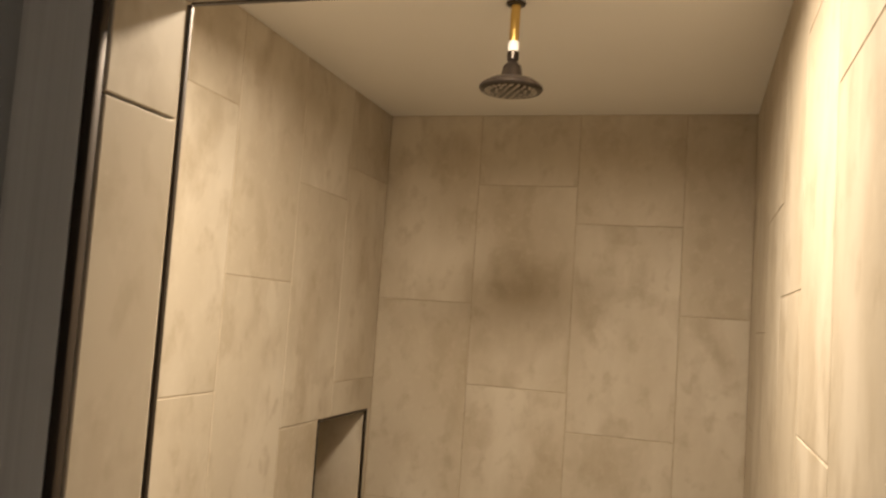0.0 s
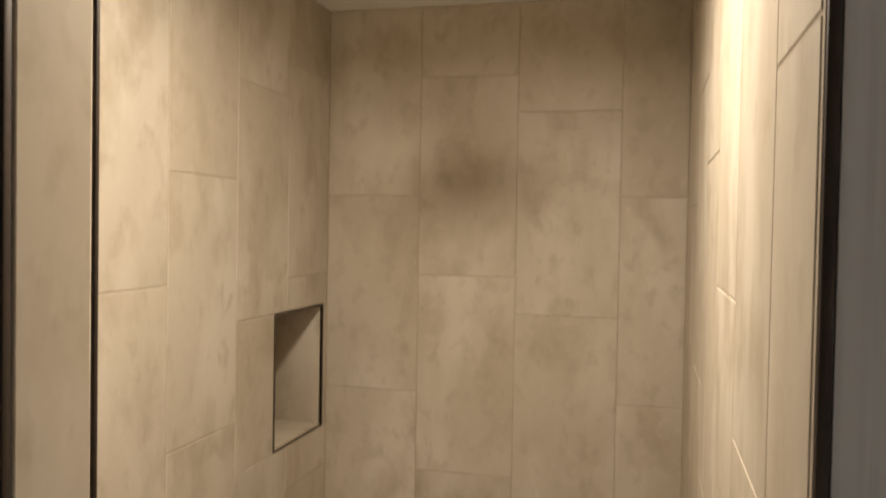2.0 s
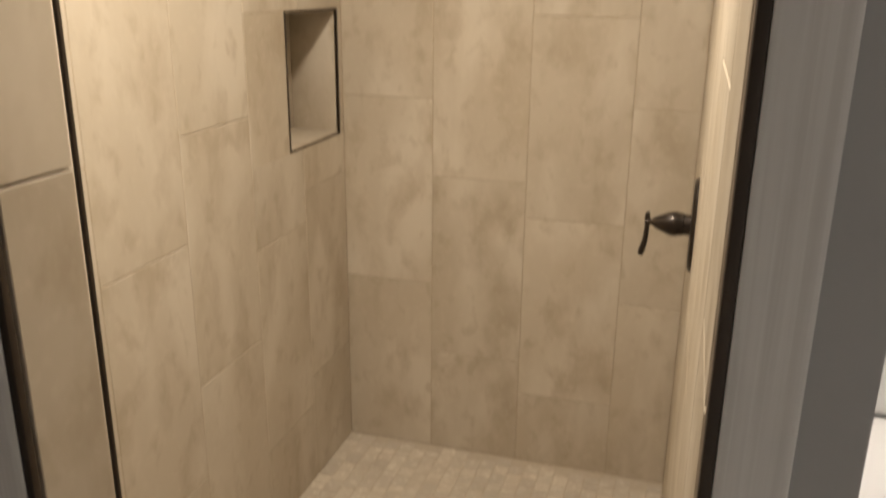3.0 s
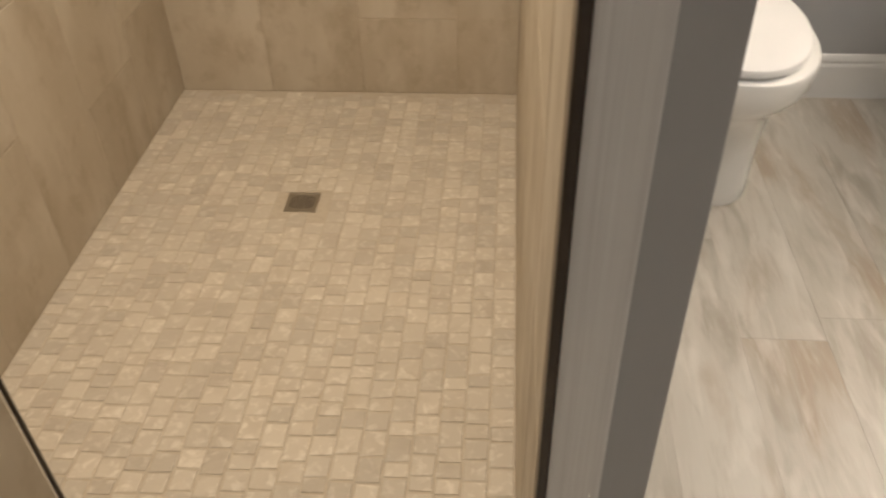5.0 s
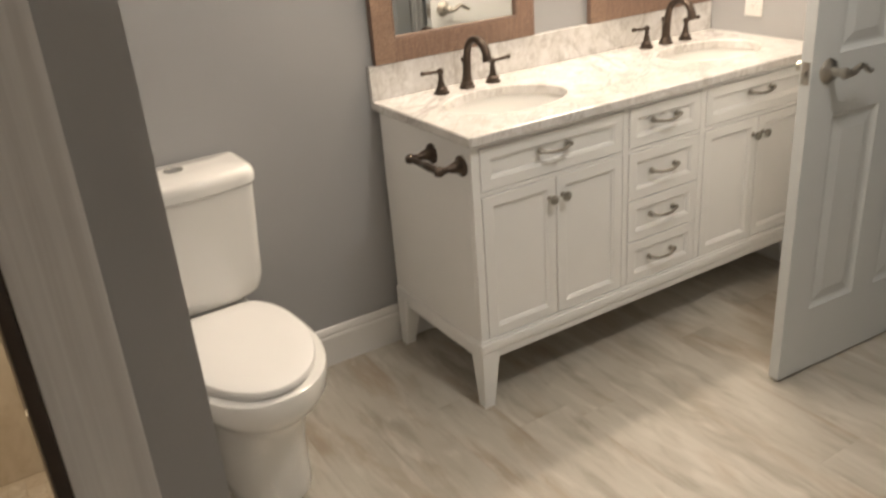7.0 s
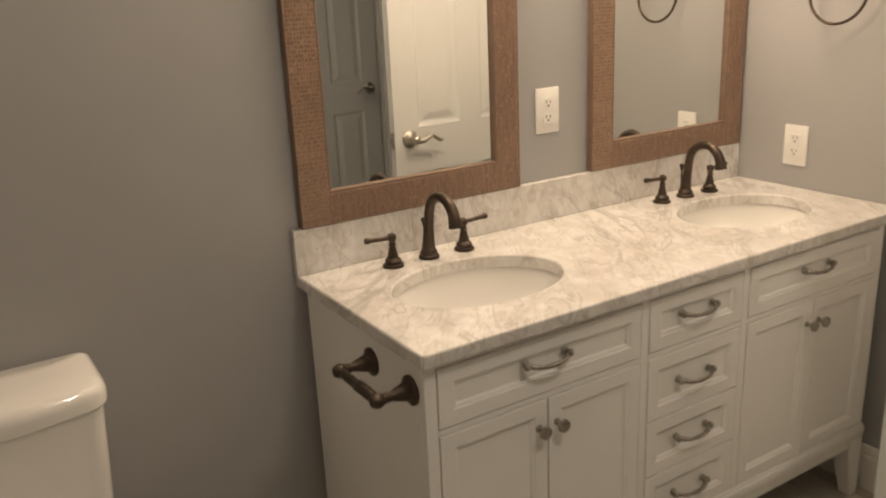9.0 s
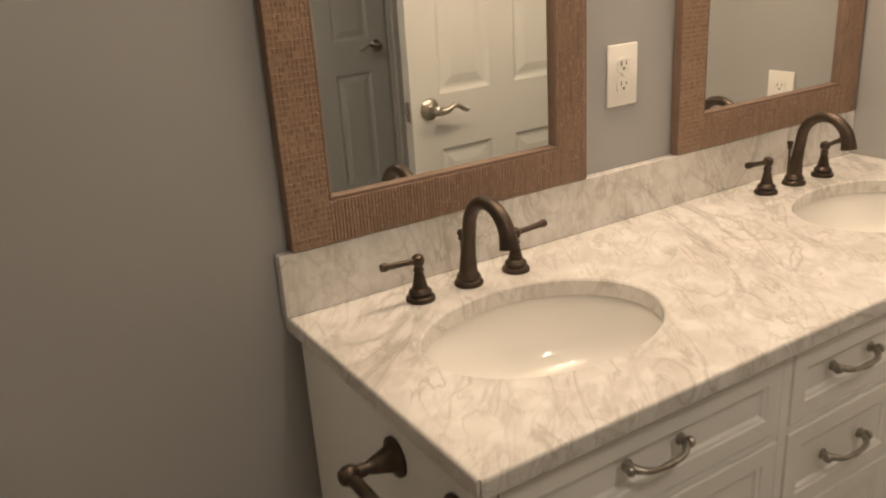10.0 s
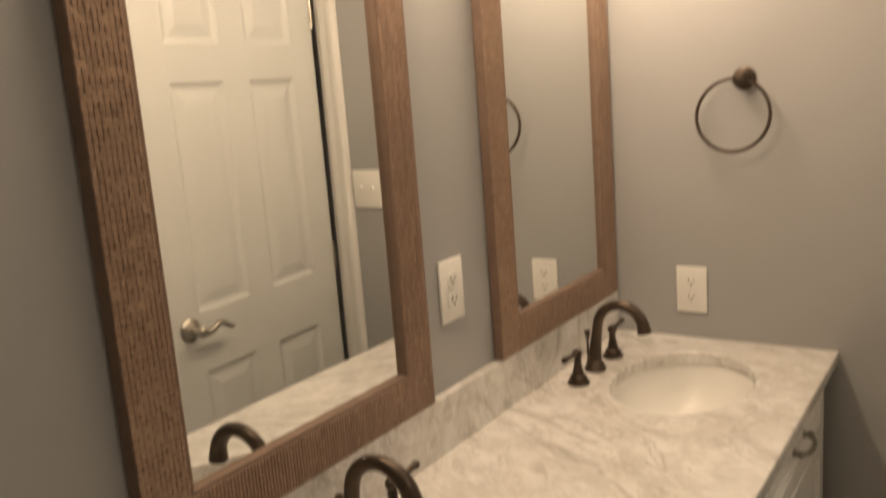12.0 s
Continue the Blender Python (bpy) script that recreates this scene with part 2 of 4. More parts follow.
def merge(a, b, m=None):
    """Adds the mesh b, moved by m, to a."""
    me = bpy.data.meshes.new("join")
    b.to_mesh(me)
    b.free()
    if m:
        me.transform(m)
    a.from_mesh(me)
    bpy.data.meshes.remove(me)
    return a


def lathe(profile, seg=32, cap=True):
    """Turns (radius, height) pairs round the z axis."""
    bm = bmesh.new()
    rings = [[bm.verts.new((r * math.cos(2 * math.pi * i / seg), r * math.sin(2 * math.pi * i / seg), z)) for i in range(seg)] for r, z in profile]
    for a, b in zip(rings, rings[1:]):
        for i in range(seg):
            bm.faces.new((a[i], a[(i + 1) % seg], b[(i + 1) % seg], b[i]))
    if cap:
        bm.faces.new(rings[0][::-1])
        bm.faces.new(rings[-1])
    return bm


def tube(points, radii, seg=16, closed=False):
    """A round bar along points, with a radius at each."""
    pts = [Vector(q) for q in points]
    bm = bmesh.new()
    n = len(pts)
    rings = []
    side = None
    for i, q in enumerate(pts):
        a, b = (pts[i - 1], pts[(i + 1) % n]) if closed else (pts[max(i - 1, 0)], pts[min(i + 1, n - 1)])
        d = (b - a).normalized()
        if side is None:
            side = d.orthogonal().normalized()
        side = (side - d * side.dot(d)).normalized()
        up = d.cross(side)
        r = radii[i] if isinstance(radii, (list, tuple)) else radii
        rings.append([bm.verts.new(q + side * r * math.cos(2 * math.pi * k / seg) + up * r * math.sin(2 * math.pi * k / seg)) for k in range(seg)])
    pairs = list(zip(rings, rings[1:])) + ([(rings[-1], rings[0])] if closed else [])
    for a, b in pairs:
        for k in range(seg):
            bm.faces.new((a[k], a[(k + 1) % seg], b[(k + 1) % seg], b[k]))
    if not closed:
        bm.faces.new(rings[0][::-1])
        bm.faces.new(rings[-1])
    return bm


def loft(loops, cap=True):
    """Skins closed loops of equal length."""
    bm = bmesh.new()
    rings = [[bm.verts.new(q) for q in lp] for lp in loops]
    n = len(rings[0])
    for a, b in zip(rings, rings[1:]):
        for i in range(n):
            bm.faces.new((a[i], a[(i + 1) % n], b[(i + 1) % n], b[i]))
    if cap:
        bm.faces.new(rings[0][::-1])
        bm.faces.new(rings[-1])
    return bm


def run(profile, a, b, out, up=(0, 0, 1)):
    """Extrudes an (out, up) profile from a to b."""
    a, b, out, up = Vector(a), Vector(b), Vector(out), Vector(up)
    return loft([[q + out * o + up * u for o, u in profile] for q in (a, b)])


def moved(bm, m):
    bm.transform(m)
    return bm

# ---- plan ----
SXL, SXR, SYB, SZF, CEIL = -2.248, -1.140, 0.098, -0.066, 2.357   # shower: sides, back, floor, ceiling
OXL = -1.764                                                  # left side of the shower's opening
FY, IY, HEAD = -1.815, -1.697, 2.009                            # opening: outer and inner face, soffit
PXR = -1.030                                                  # bathroom side of the partition
XR = 1.520                                                    # wall at the vanity's end
YB = -2.78                                                    # wall behind the walk
XW = 2.35                                                     # far wall of the entry
XL = -3.0
DY0, DY1 = -1.72, -0.972                                       # doorway in the end wall


def wall(name, bm, label):
    return solid(name, bm, M_WALL, label, "wall", "structure", smooth=False)


bm = box(PXR - 0.02, XR + 0.14, 0, 0.14, -0.1, 2.5)
wall_vanity = wall("wall_vanity", bm, "smooth grey painted wall behind toilet and vanity")
bm = box(PXR - 0.055, PXR, FY, 0.0, -0.1, 2.45)
wall_partition = wall("wall_partition", bm, "grey painted partition between shower and toilet")
bm = box(XL, OXL - 0.012, FY, IY - 0.012, -0.1, 2.45)
box(OXL - 0.012, PXR - 0.056, FY, IY - 0.012, HEAD + 0.012, 2.45, bm=bm)
wall_front = wall("wall_shower_front", bm, "grey painted wall with the shower opening")
bm = box(XR, XR + 0.12, DY1, 0.0, -0.1, 2.45)
wall_end = wall("wall_end", bm, "grey painted wall at the end of the vanity")
wall("wall_over_door", box(XR, XR + 0.12, DY0, DY1, 2.06, 2.45), "grey painted wall over the doorway")
wall("wall_door_side", box(XR, XR + 0.12, DY0 - 0.10, DY0, -0.1, 2.45), "grey painted wall beside the doorway")
wall("wall_hall_side", box(XR + 0.12, XW, DY0 - 0.10, DY0 + 0.02, -0.1, 2.45), "grey painted wall beyond the doorway")
bm = box(XW, XW + 0.12, YB, 0.1, -0.1, 2.45)
box(XR + 0.12, XW, -0.05, 0.1, -0.1, 2.45, bm=bm)
wall_hall = wall("wall_hall", bm, "grey painted wall beyond the doorway")
bm = box(XL, 0.97, YB - 0.12, YB, -0.1, 2.45)
box(1.75, XW + 0.12, YB - 0.12, YB, -0.1, 2.45, bm=bm)
box(0.97, 1.75, YB - 0.12, YB, 2.06, 2.45, bm=bm)
wall_back = wall("wall_back", bm, "grey painted wall opposite the vanity")
bm = box(XL - 0.12, XL, YB - 0.12, FY, -0.1, 2.45)
wall_left = wall("wall_left", bm, "grey painted side wall")

bm = box(XL - 0.12, XW + 0.12, YB - 0.12, FY - 0.0005, CEIL, CEIL + 0.1)
box(PXR - 0.055, XW + 0.12, FY, 0.14, CEIL, CEIL + 0.1, bm=bm)
solid("ceiling", bm, M_CEIL, "plain white painted bathroom ceiling", "ceiling", "structure", smooth=False)
bm = box(SXL - 0.1, PXR - 0.056, IY - 0.012, SYB + 0.1, CEIL + 0.002, CEIL + 0.1)
solid("ceiling_shower", bm, M_CEIL, "plain white painted shower ceiling", "ceiling", "structure", smooth=False)

# shower walls: mortar bed, each with its tiles
TT, GAP = 0.009, 0.0029
bm = box(SXL - 0.12, SXR + 0.06, SYB + 0.0012, SYB + 0.12, -0.15, 2.45)
sh_back = solid("wall_shower_back", bm, M_GROUT, "shower back wall of large beige stone-look tiles", "wall", "structure", smooth=False)
NY0, NY1, NZ0, NZ1 = -0.280, 0.059, 1.044, 1.421              # niche
bm = bmesh.new()
xa, xb = SXL - 0.19, SXL - 0.0012
box(xa, xb, IY - 0.1, NY0, -0.15, 2.45, bm=bm)
box(xa, xb, NY1, SYB + TT, -0.15, 2.45, bm=bm)
box(xa, xb, NY0, NY1, -0.15, NZ0, bm=bm)
box(xa, xb, NY0, NY1, NZ1, 2.45, bm=bm)
box(xa - 0.02, xa + 0.002, NY0 - 0.02, NY1 + 0.02, NZ0 - 0.02, NZ1 + 0.02, bm=bm)
sh_left = solid("wall_shower_left", bm, M_GROUT, "shower side wall of large beige tiles with a niche", "wall", "structure", smooth=False)
bm = box(SXR + 0.0012, PXR - 0.056, FY + 0.001, SYB + TT, -0.15, 2.45)
sh_right = solid("wall_shower_right", bm, M_GROUT, "shower side wall of large beige tiles with the valve", "wall", "structure", smooth=False)
bm = box(SXL, OXL - 0.012, IY - 0.011, IY - 0.0012, -0.15, 2.45)
sh_front = solid("wall_shower_jamb", bm, M_GROUT, "tiled return of the shower opening", "wall", "structure", smooth=False)

# floors: bed of the mosaic, bed of the planks
bm = box(SXL - 0.05, SXR + 0.05, FY + 0.02, SYB + 0.05, -0.14, SZF - 0.0018)
sh_floor = solid("floor_shower", bm, M_SGROUT, "shower floor of small tumbled beige stone mosaic", "floor", "structure", smooth=False)
bm = box(XL - 0.12, XW + 0.12, YB - 0.12, FY + 0.0, -0.15, -0.0045)
box(PXR - 0.055, XW + 0.12, FY, 0.14, -0.15, -0.0045, bm=bm)
floor = solid("floor", bm, M_BED, "bathroom floor of greyed oak vinyl planks", "floor", "structure", smooth=False)
# threshold bar at the opening
bm = box(OXL, SXR, FY - 0.005, FY + 0.03, SZF - 0.05, 0.004, 0.004)
solid("threshold", bm, M_STRIP, "dark bronze threshold bar at the shower opening", "threshold", "structure")


# dark edge strips round the shower opening
def strip(name_bm):
    return solid("edge_strip", name_bm, M_STRIP, "dark bronze metal tile edge strip", "edge strip", "structure")


S = 0.010
strip(box(OXL - 0.0085, OXL + 0.002, FY - 0.004, FY + 0.006, 0.004, HEAD, 0.002))
strip(box(OXL - 0.0035, OXL + 0.002, IY - 0.005, IY + 0.0015, SZF, HEAD, 0.002))
strip(box(SXR + 0.002, SXR + 0.0115, FY - 0.004, FY + 0.0035, 0.004, HEAD, 0.0015))
strip(box(OXL + 0.002, SXR - 0.002, IY - 0.005, IY + 0.0015, HEAD - 0.0005, HEAD + 0.003, 0.0005))
strip(box(OXL + 0.004, SXR - 0.004, FY - 0.004, FY + S, HEAD - 0.003, HEAD + 0.008, 0.002))

# casing round the opening
CAS = [(0, 0), (0.0035, 0), (0.0042, 0.002), (0.0045, 0.008), (0.0040, 0.013), (0.0046, 0.018), (0.0047, 0.024), (0.0042, 0.029), (0.0048, 0.034), (0.0048, 0.040), (0.0044, 0.045), (0.0048, 0.049), (0.0044, 0.0545), (0.0036, 0.056), (0, 0.056)]


def casing(a, b, out, up, name="casing"):
    return solid(name, run(CAS, a, b, out, up), M_CASE, "white moulded casing beside the shower opening", "casing", "structure")


casing((SXR + 0.012, FY, 0), (SXR + 0.012, FY, HEAD + 0.06), (0, -1, 0), (0.92, 0, 0))
casing((OXL - 0.009, FY, 0), (OXL - 0.009, FY, HEAD + 0.06), (0, -1, 0), (-1.25, 0, 0))

# baseboards
BB = [(0, 0), (0.015, 0), (0.015, 0.101), (0.013, 0.107), (0.010, 0.111), (0.012, 0.119), (0.009, 0.128), (0.005, 0.135), (0, 0.138)]


def baseboard(a, b, out):
    return solid("baseboard", run(BB, a, b, out), M_TRIM, "white moulded wooden baseboard", "baseboard", "structure", smooth=False)


baseboard((PXR + 0.0155, 0, 0), (XR - 0.0005, 0, 0), (0, -1, 0))
baseboard((PXR, FY + 0.001, 0), (PXR, -0.001, 0), (1, 0, 0))
baseboard((XR, -0.016, 0), (XR, DY1 + 0.085, 0), (-1, 0, 0))
baseboard((XL + 0.001, FY, 0), (OXL - 0.086, FY, 0), (0, -1, 0))
baseboard((XL + 0.001, YB, 0), (0.895, YB, 0), (0, 1, 0))

# ---- vanity ----
VX0, VX1, VYF, VZ0, VZ1 = 0.018, 1.474, -0.540, 0.195, 0.836
van = thing("vanity_cabinet", "white double-sink vanity cabinet on tapered feet", "cabinet")
bm = box(VX0, VX0 + 0.02, VYF + 0.022, -0.022, VZ0, VZ1, 0.001)
box(VX1 - 0.02, VX1, VYF + 0.022, -0.022, VZ0, VZ1, 0.001, bm=bm)
box(VX0 + 0.02, VX1 - 0.02, -0.034, -0.024, VZ0, VZ1, bm=bm)
box(VX0 + 0.02, VX1 - 0.02, VYF + 0.022, -0.034, VZ0 + 0.02, VZ0 + 0.036, bm=bm)
part("body", bm, M_CAB, van, smooth=False)
# face frame
FXS = [(0.046, 0.566), (0.592, 0.898), (0.924, 1.446)]
bm = bmesh.new()
for x0, x1 in ((VX0, 0.044), (0.568, 0.590), (0.900, 0.922), (1.448, VX1)):
    box(x0, x1, VYF, VYF + 0.022, VZ0 + 0.03, VZ1, 0.0012, bm=bm)
for x0, x1 in FXS:
    box(x0 - 0.002, x1 + 0.002, VYF, VYF + 0.022, 0.822, VZ1, 0.001, bm=bm)
    box(x0 - 0.002, x1 + 0.002, VYF, VYF + 0.022, 0.682, 0.694, 0.001, bm=bm)
part("face_frame", bm, M_CAB, van, smooth=False)
# dark sheet that paints the shade in the gaps between fronts
part("gap_backing", box(0.040, 1.452, VYF + 0.023, VYF + 0.027, VZ0 + 0.03, 0.83), M_GAP, van, "near-black sheet standing in for shade in the door gaps", smooth=False)
# base moulding
bm = box(VX0 - 0.008, VX1 + 0.004, VYF - 0.010, VYF + 0.02, 0.190, 0.222, 0.004)
box(VX0 - 0.008, VX0 + 0.018, VYF + 0.0205, -0.022, 0.190, 0.222, 0.004, bm=bm)
box(VX0 - 0.004, VX1, VYF - 0.005, VYF + 0.018, 0.2225, 0.230, 0.002, bm=bm)
part("base_moulding", bm, M_CAB, van)


def leg(x, y, sx, sy):
    """A square foot, tapered on the two inner sides."""
    w, t = 0.062, 0.036
    lp = []
    for z, k in ((0.0, t), (0.004, t + 0.001), (0.165, w), (0.1895, w)):
        xs, ys = sorted((x, x + sx * k)), sorted((y, y + sy * k))
        lp.append([(xs[0], ys[0], z), (xs[1], ys[0], z), (xs[1], ys[1], z), (xs[0], ys[1], z)])
    b = loft(lp)
    bmesh.ops.bevel(b, geom=[e for e in b.edges if abs(e.verts[0].co.z - e.verts[1].co.z) > 0.01], offset=0.003, segments=2, affect="EDGES")
    return b


for lx, sx in ((VX0 - 0.006, 1), (VX1 + 0.002, -1)):
    for ly, sy in ((VYF - 0.008, 1), (-0.022, -1)):
        part("leg", leg(lx, ly, sx, sy), M_CAB, van)
# curved aprons between the feet
for x0, x1 in ((VX0 + 0.0565, VX1 - 0.0605),):
    part("apron", box(x0, x1, VYF - 0.004, VYF + 0.014, 0.162, 0.1895, 0.003), M_CAB, van)
part("apron", box(VX0 - 0.002, VX0 + 0.014, VYF + 0.0545, -0.0845, 0.162, 0.1895, 0.003), M_CAB, van)


def shaker(x0, x1, z0, z1, rail=0.042):
    """A panelled front with a moulded inner edge."""
    bm = bmesh.new()
    yf, yb = VYF - 0.002, VYF + 0.018

    def rect(i, y):
        return [(x0 + i, y, z0 + i), (x1 - i, y, z0 + i), (x1 - i, y, z1 - i), (x0 + i, y, z1 - i)]
    loops = [rect(0, yb), rect(0, yf + 0.002), rect(0.002, yf), rect(rail - 0.010, yf), rect(rail - 0.008, yf + 0.0025), rect(rail - 0.003, yf + 0.004), rect(rail, yf + 0.009)]
    rings = [[bm.verts.new(q) for q in lp] for lp in loops]
    for a, b in zip(rings, rings[1:]):
        for i in range(4):
            bm.faces.new((a[i], a[(i + 1) % 4], b[(i + 1) % 4], b[i]))
    bm.faces.new(rings[0][::-1])
    bm.faces.new(rings[-1])
    return bm


def pull(parent, x, z):
    """An arched drawer pull with flared ends."""
    y0 = VYF - 0.002
    pts, rad = [], []
    for i in range(19):
        u = i / 18 * 2 - 1
        pts.append((x + u * 0.052, y0 - 0.006 - 0.022 * (1 - u ** 4), z - 0.006 * (1 - u * u) + 0.003))
        rad.append(0.0043 + 0.0024 * abs(u) ** 3 + (0.0011 if abs(u) < 0.12 else 0))
    bm = tube(pts, rad, 12)
    for s in (-1, 1):
        merge(bm, lathe([(0.0095, 0), (0.0095, 0.002), (0.007, 0.004), (0.0055, 0.012)], 16), pose(x + s * 0.050, y0, z + 0.003, 90))
        merge(bm, lathe([(0.003, -0.006), (0.007, -0.004), (0.0085, 0), (0.007, 0.004), (0.003, 0.006)], 14), pose(x + s * 0.055, y0 - 0.013, z + 0.003, 0, 90))
    part("handle", bm, M_PEWTER, parent, "antique pewter arched pull")


def knob(parent, x, z):
    bm = lathe([(0.008, 0), (0.008, 0.002), (0.005, 0.004), (0.0045, 0.012), (0.011, 0.017), (0.0145, 0.022), (0.0135, 0.027), (0.008, 0.030), (0.001, 0.031)], 24)
    part("knob", moved(bm, pose(x, VYF - 0.002, z, 90)), M_PEWTER, parent, "antique pewter round knob")


for k in (0, 2):
    x0, x1 = FXS[k]
    d = part("drawer_front", shaker(x0, x1, 0.696, 0.820), M_CAB, van, smooth=False)
    pull(d, (x0 + x1) / 2 - 0.008, 0.770)
    xm = (x0 + x1) / 2
    for a, b, kx in ((x0, xm - 0.0015, xm - 0.026), (xm + 0.0015, x1, xm + 0.022)):
        d = part("door", shaker(a, b, 0.232, 0.680), M_CAB, van, smooth=False)
        knob(d, kx, 0.620)
for z0, z1, hz in ((0.696, 0.820, 0.768), (0.524, 0.680, 0.605), (0.380, 0.5215, 0.457), (0.232, 0.3775, 0.307)):
    d = part("drawer", shaker(FXS[1][0], FXS[1][1], z0, z1), M_CAB, van, smooth=False)
    pull(d, 0.737, hz)

# countertop with two oval cut-outs
ZC = 0.867
SINKS = [(0.315, -0.295), (1.203, -0.295)]
SA, SB = 0.206, 0.148


def counter_slab():
    bm = bmesh.new()
    x0, x1, y0, y1 = 0.007, XR - 0.001, -0.560, -0.001
    seg = 64

    def ring(cx, cy, z, grow=0.0):
        return [bm.verts.new((cx + (SA + grow) * math.cos(2 * math.pi * i / seg), cy + (SB + grow) * math.sin(2 * math.pi * i / seg), z)) for i in range(seg)]
    xm = (SINKS[0][0] + SINKS[1][0]) / 2
    for (cx, cy), (xa, xb) in zip(SINKS, ((x0, xm), (xm, x1))):
        for z, flip in ((ZC, False), (ZC - 0.030, True)):
            inner = ring(cx, cy, z, 0.003 if not flip else 0.0)
            outer = []
            for i in range(seg):
                a = 2 * math.pi * i / seg
                c, s = math.cos(a), math.sin(a)
                k = min((xb - cx) / c if c > 1e-9 else (xa - cx) / c if c < -1e-9 else 9, (y1 - cy) / s if s > 1e-9 else (y0 - cy) / s if s < -1e-9 else 9)
                outer.append(bm.verts.new((cx + c * k, cy + s * k, z)))
            for i in range(seg):
                j = (i + 1) % seg
                bm.faces.new((inner[i], outer[i], outer[j], inner[j]) if not flip else (inner[j], outer[j], outer[i], inner[i]))
            for qx, qy in ((xa, y0), (xa, y1), (xb, y0), (xb, y1)):
                a = math.atan2(qy - cy, qx - cx) % (2 * math.pi)
                i = int(a / (2 * math.pi) * seg) % seg
                v = bm.verts.new((qx, qy, z))
                if (outer[i].co - outer[(i + 1) % seg].co).length > 1e-4:
                    bm.faces.new((outer[i], v, outer[(i + 1) % seg]))
            if not flip:
                top = inner
            else:
                mid = ring(cx, cy, ZC - 0.003)
                for a, b in ((top, mid), (mid, inner)):
                    for i in range(seg):
                        bm.faces.new((a[i], a[(i + 1) % seg], b[(i + 1) % seg], b[i]))
    bmesh.ops.remove_doubles(bm, verts=bm.verts[:], dist=1e-5)
    # eased front, left end and back faces
    zt = ZC
    prof = [(0, 0), (0.0025, -0.0012), (0.004, -0.004), (0.004, -0.026), (0.0025, -0.0288), (0, -0.030)]
    merge(bm, run(prof, (x0, y0, zt), (x1, y0, zt), (0, -1, 0)))
    merge(bm, run(prof, (x0, y0, zt), (x0, y1, zt), (-1, 0, 0)))
    return bm


top = thing("vanity_countertop", "white marble countertop with grey veins and two oval cut-outs", "countertop")
part("slab", counter_slab(), M_MARBLE, top, smooth=False)
part("backsplash", box(0.0, XR - 0.001, -0.021, -0.001, ZC + 0.0005, 0.976, 0.0018), M_MARBLE, top, "low marble backsplash", smooth=False)


def sink(cx, cy):
    t = thing("sink", "white oval undermount china basin", "sink", "vanity sinks", at=(cx, cy, ZC - 0.031))
    prof = [(1.06, 0.0), (1.03, -0.001), (1.012, -0.006), (0.99, -0.02), (0.95, -0.042), (0.88, -0.070), (0.77, -0.092), (0.60, -0.111), (0.40, -0.121), (0.20, -0.126), (0.11, -0.127)]
    loops = []
    seg = 64
    for k, z in prof:
        s = 0.052 * min(1.0, (1.06 - k) / 0.66)
        loops.append([(SA * k * math.cos(2 * math.pi * i / seg), s + (SB - s * 0.45) * k * math.sin(2 * math.pi * i / seg), z) for i in range(seg)])
    out = [[(x * 1.07, y * 1.07, z - 0.010) for x, y, z in lp] for lp in loops[::-1]]
    part("bowl", loft(out + loops, cap=False), M_PORC, t)
    part("drain", moved(lathe([(0.001, 0.004), (0.016, 0.004), (0.0175, 0.002), (0.0176, -0.002), (0.020, -0.002), (0.0245, 0.0035), (0.0265, 0.001), (0.0265, -0.012)], 32), pose(0, 0.052, -0.124)), M_BRONZE, t, "dark bronze drain stopper")
    return t


for cx, cy in SINKS:
    sink(cx, cy)


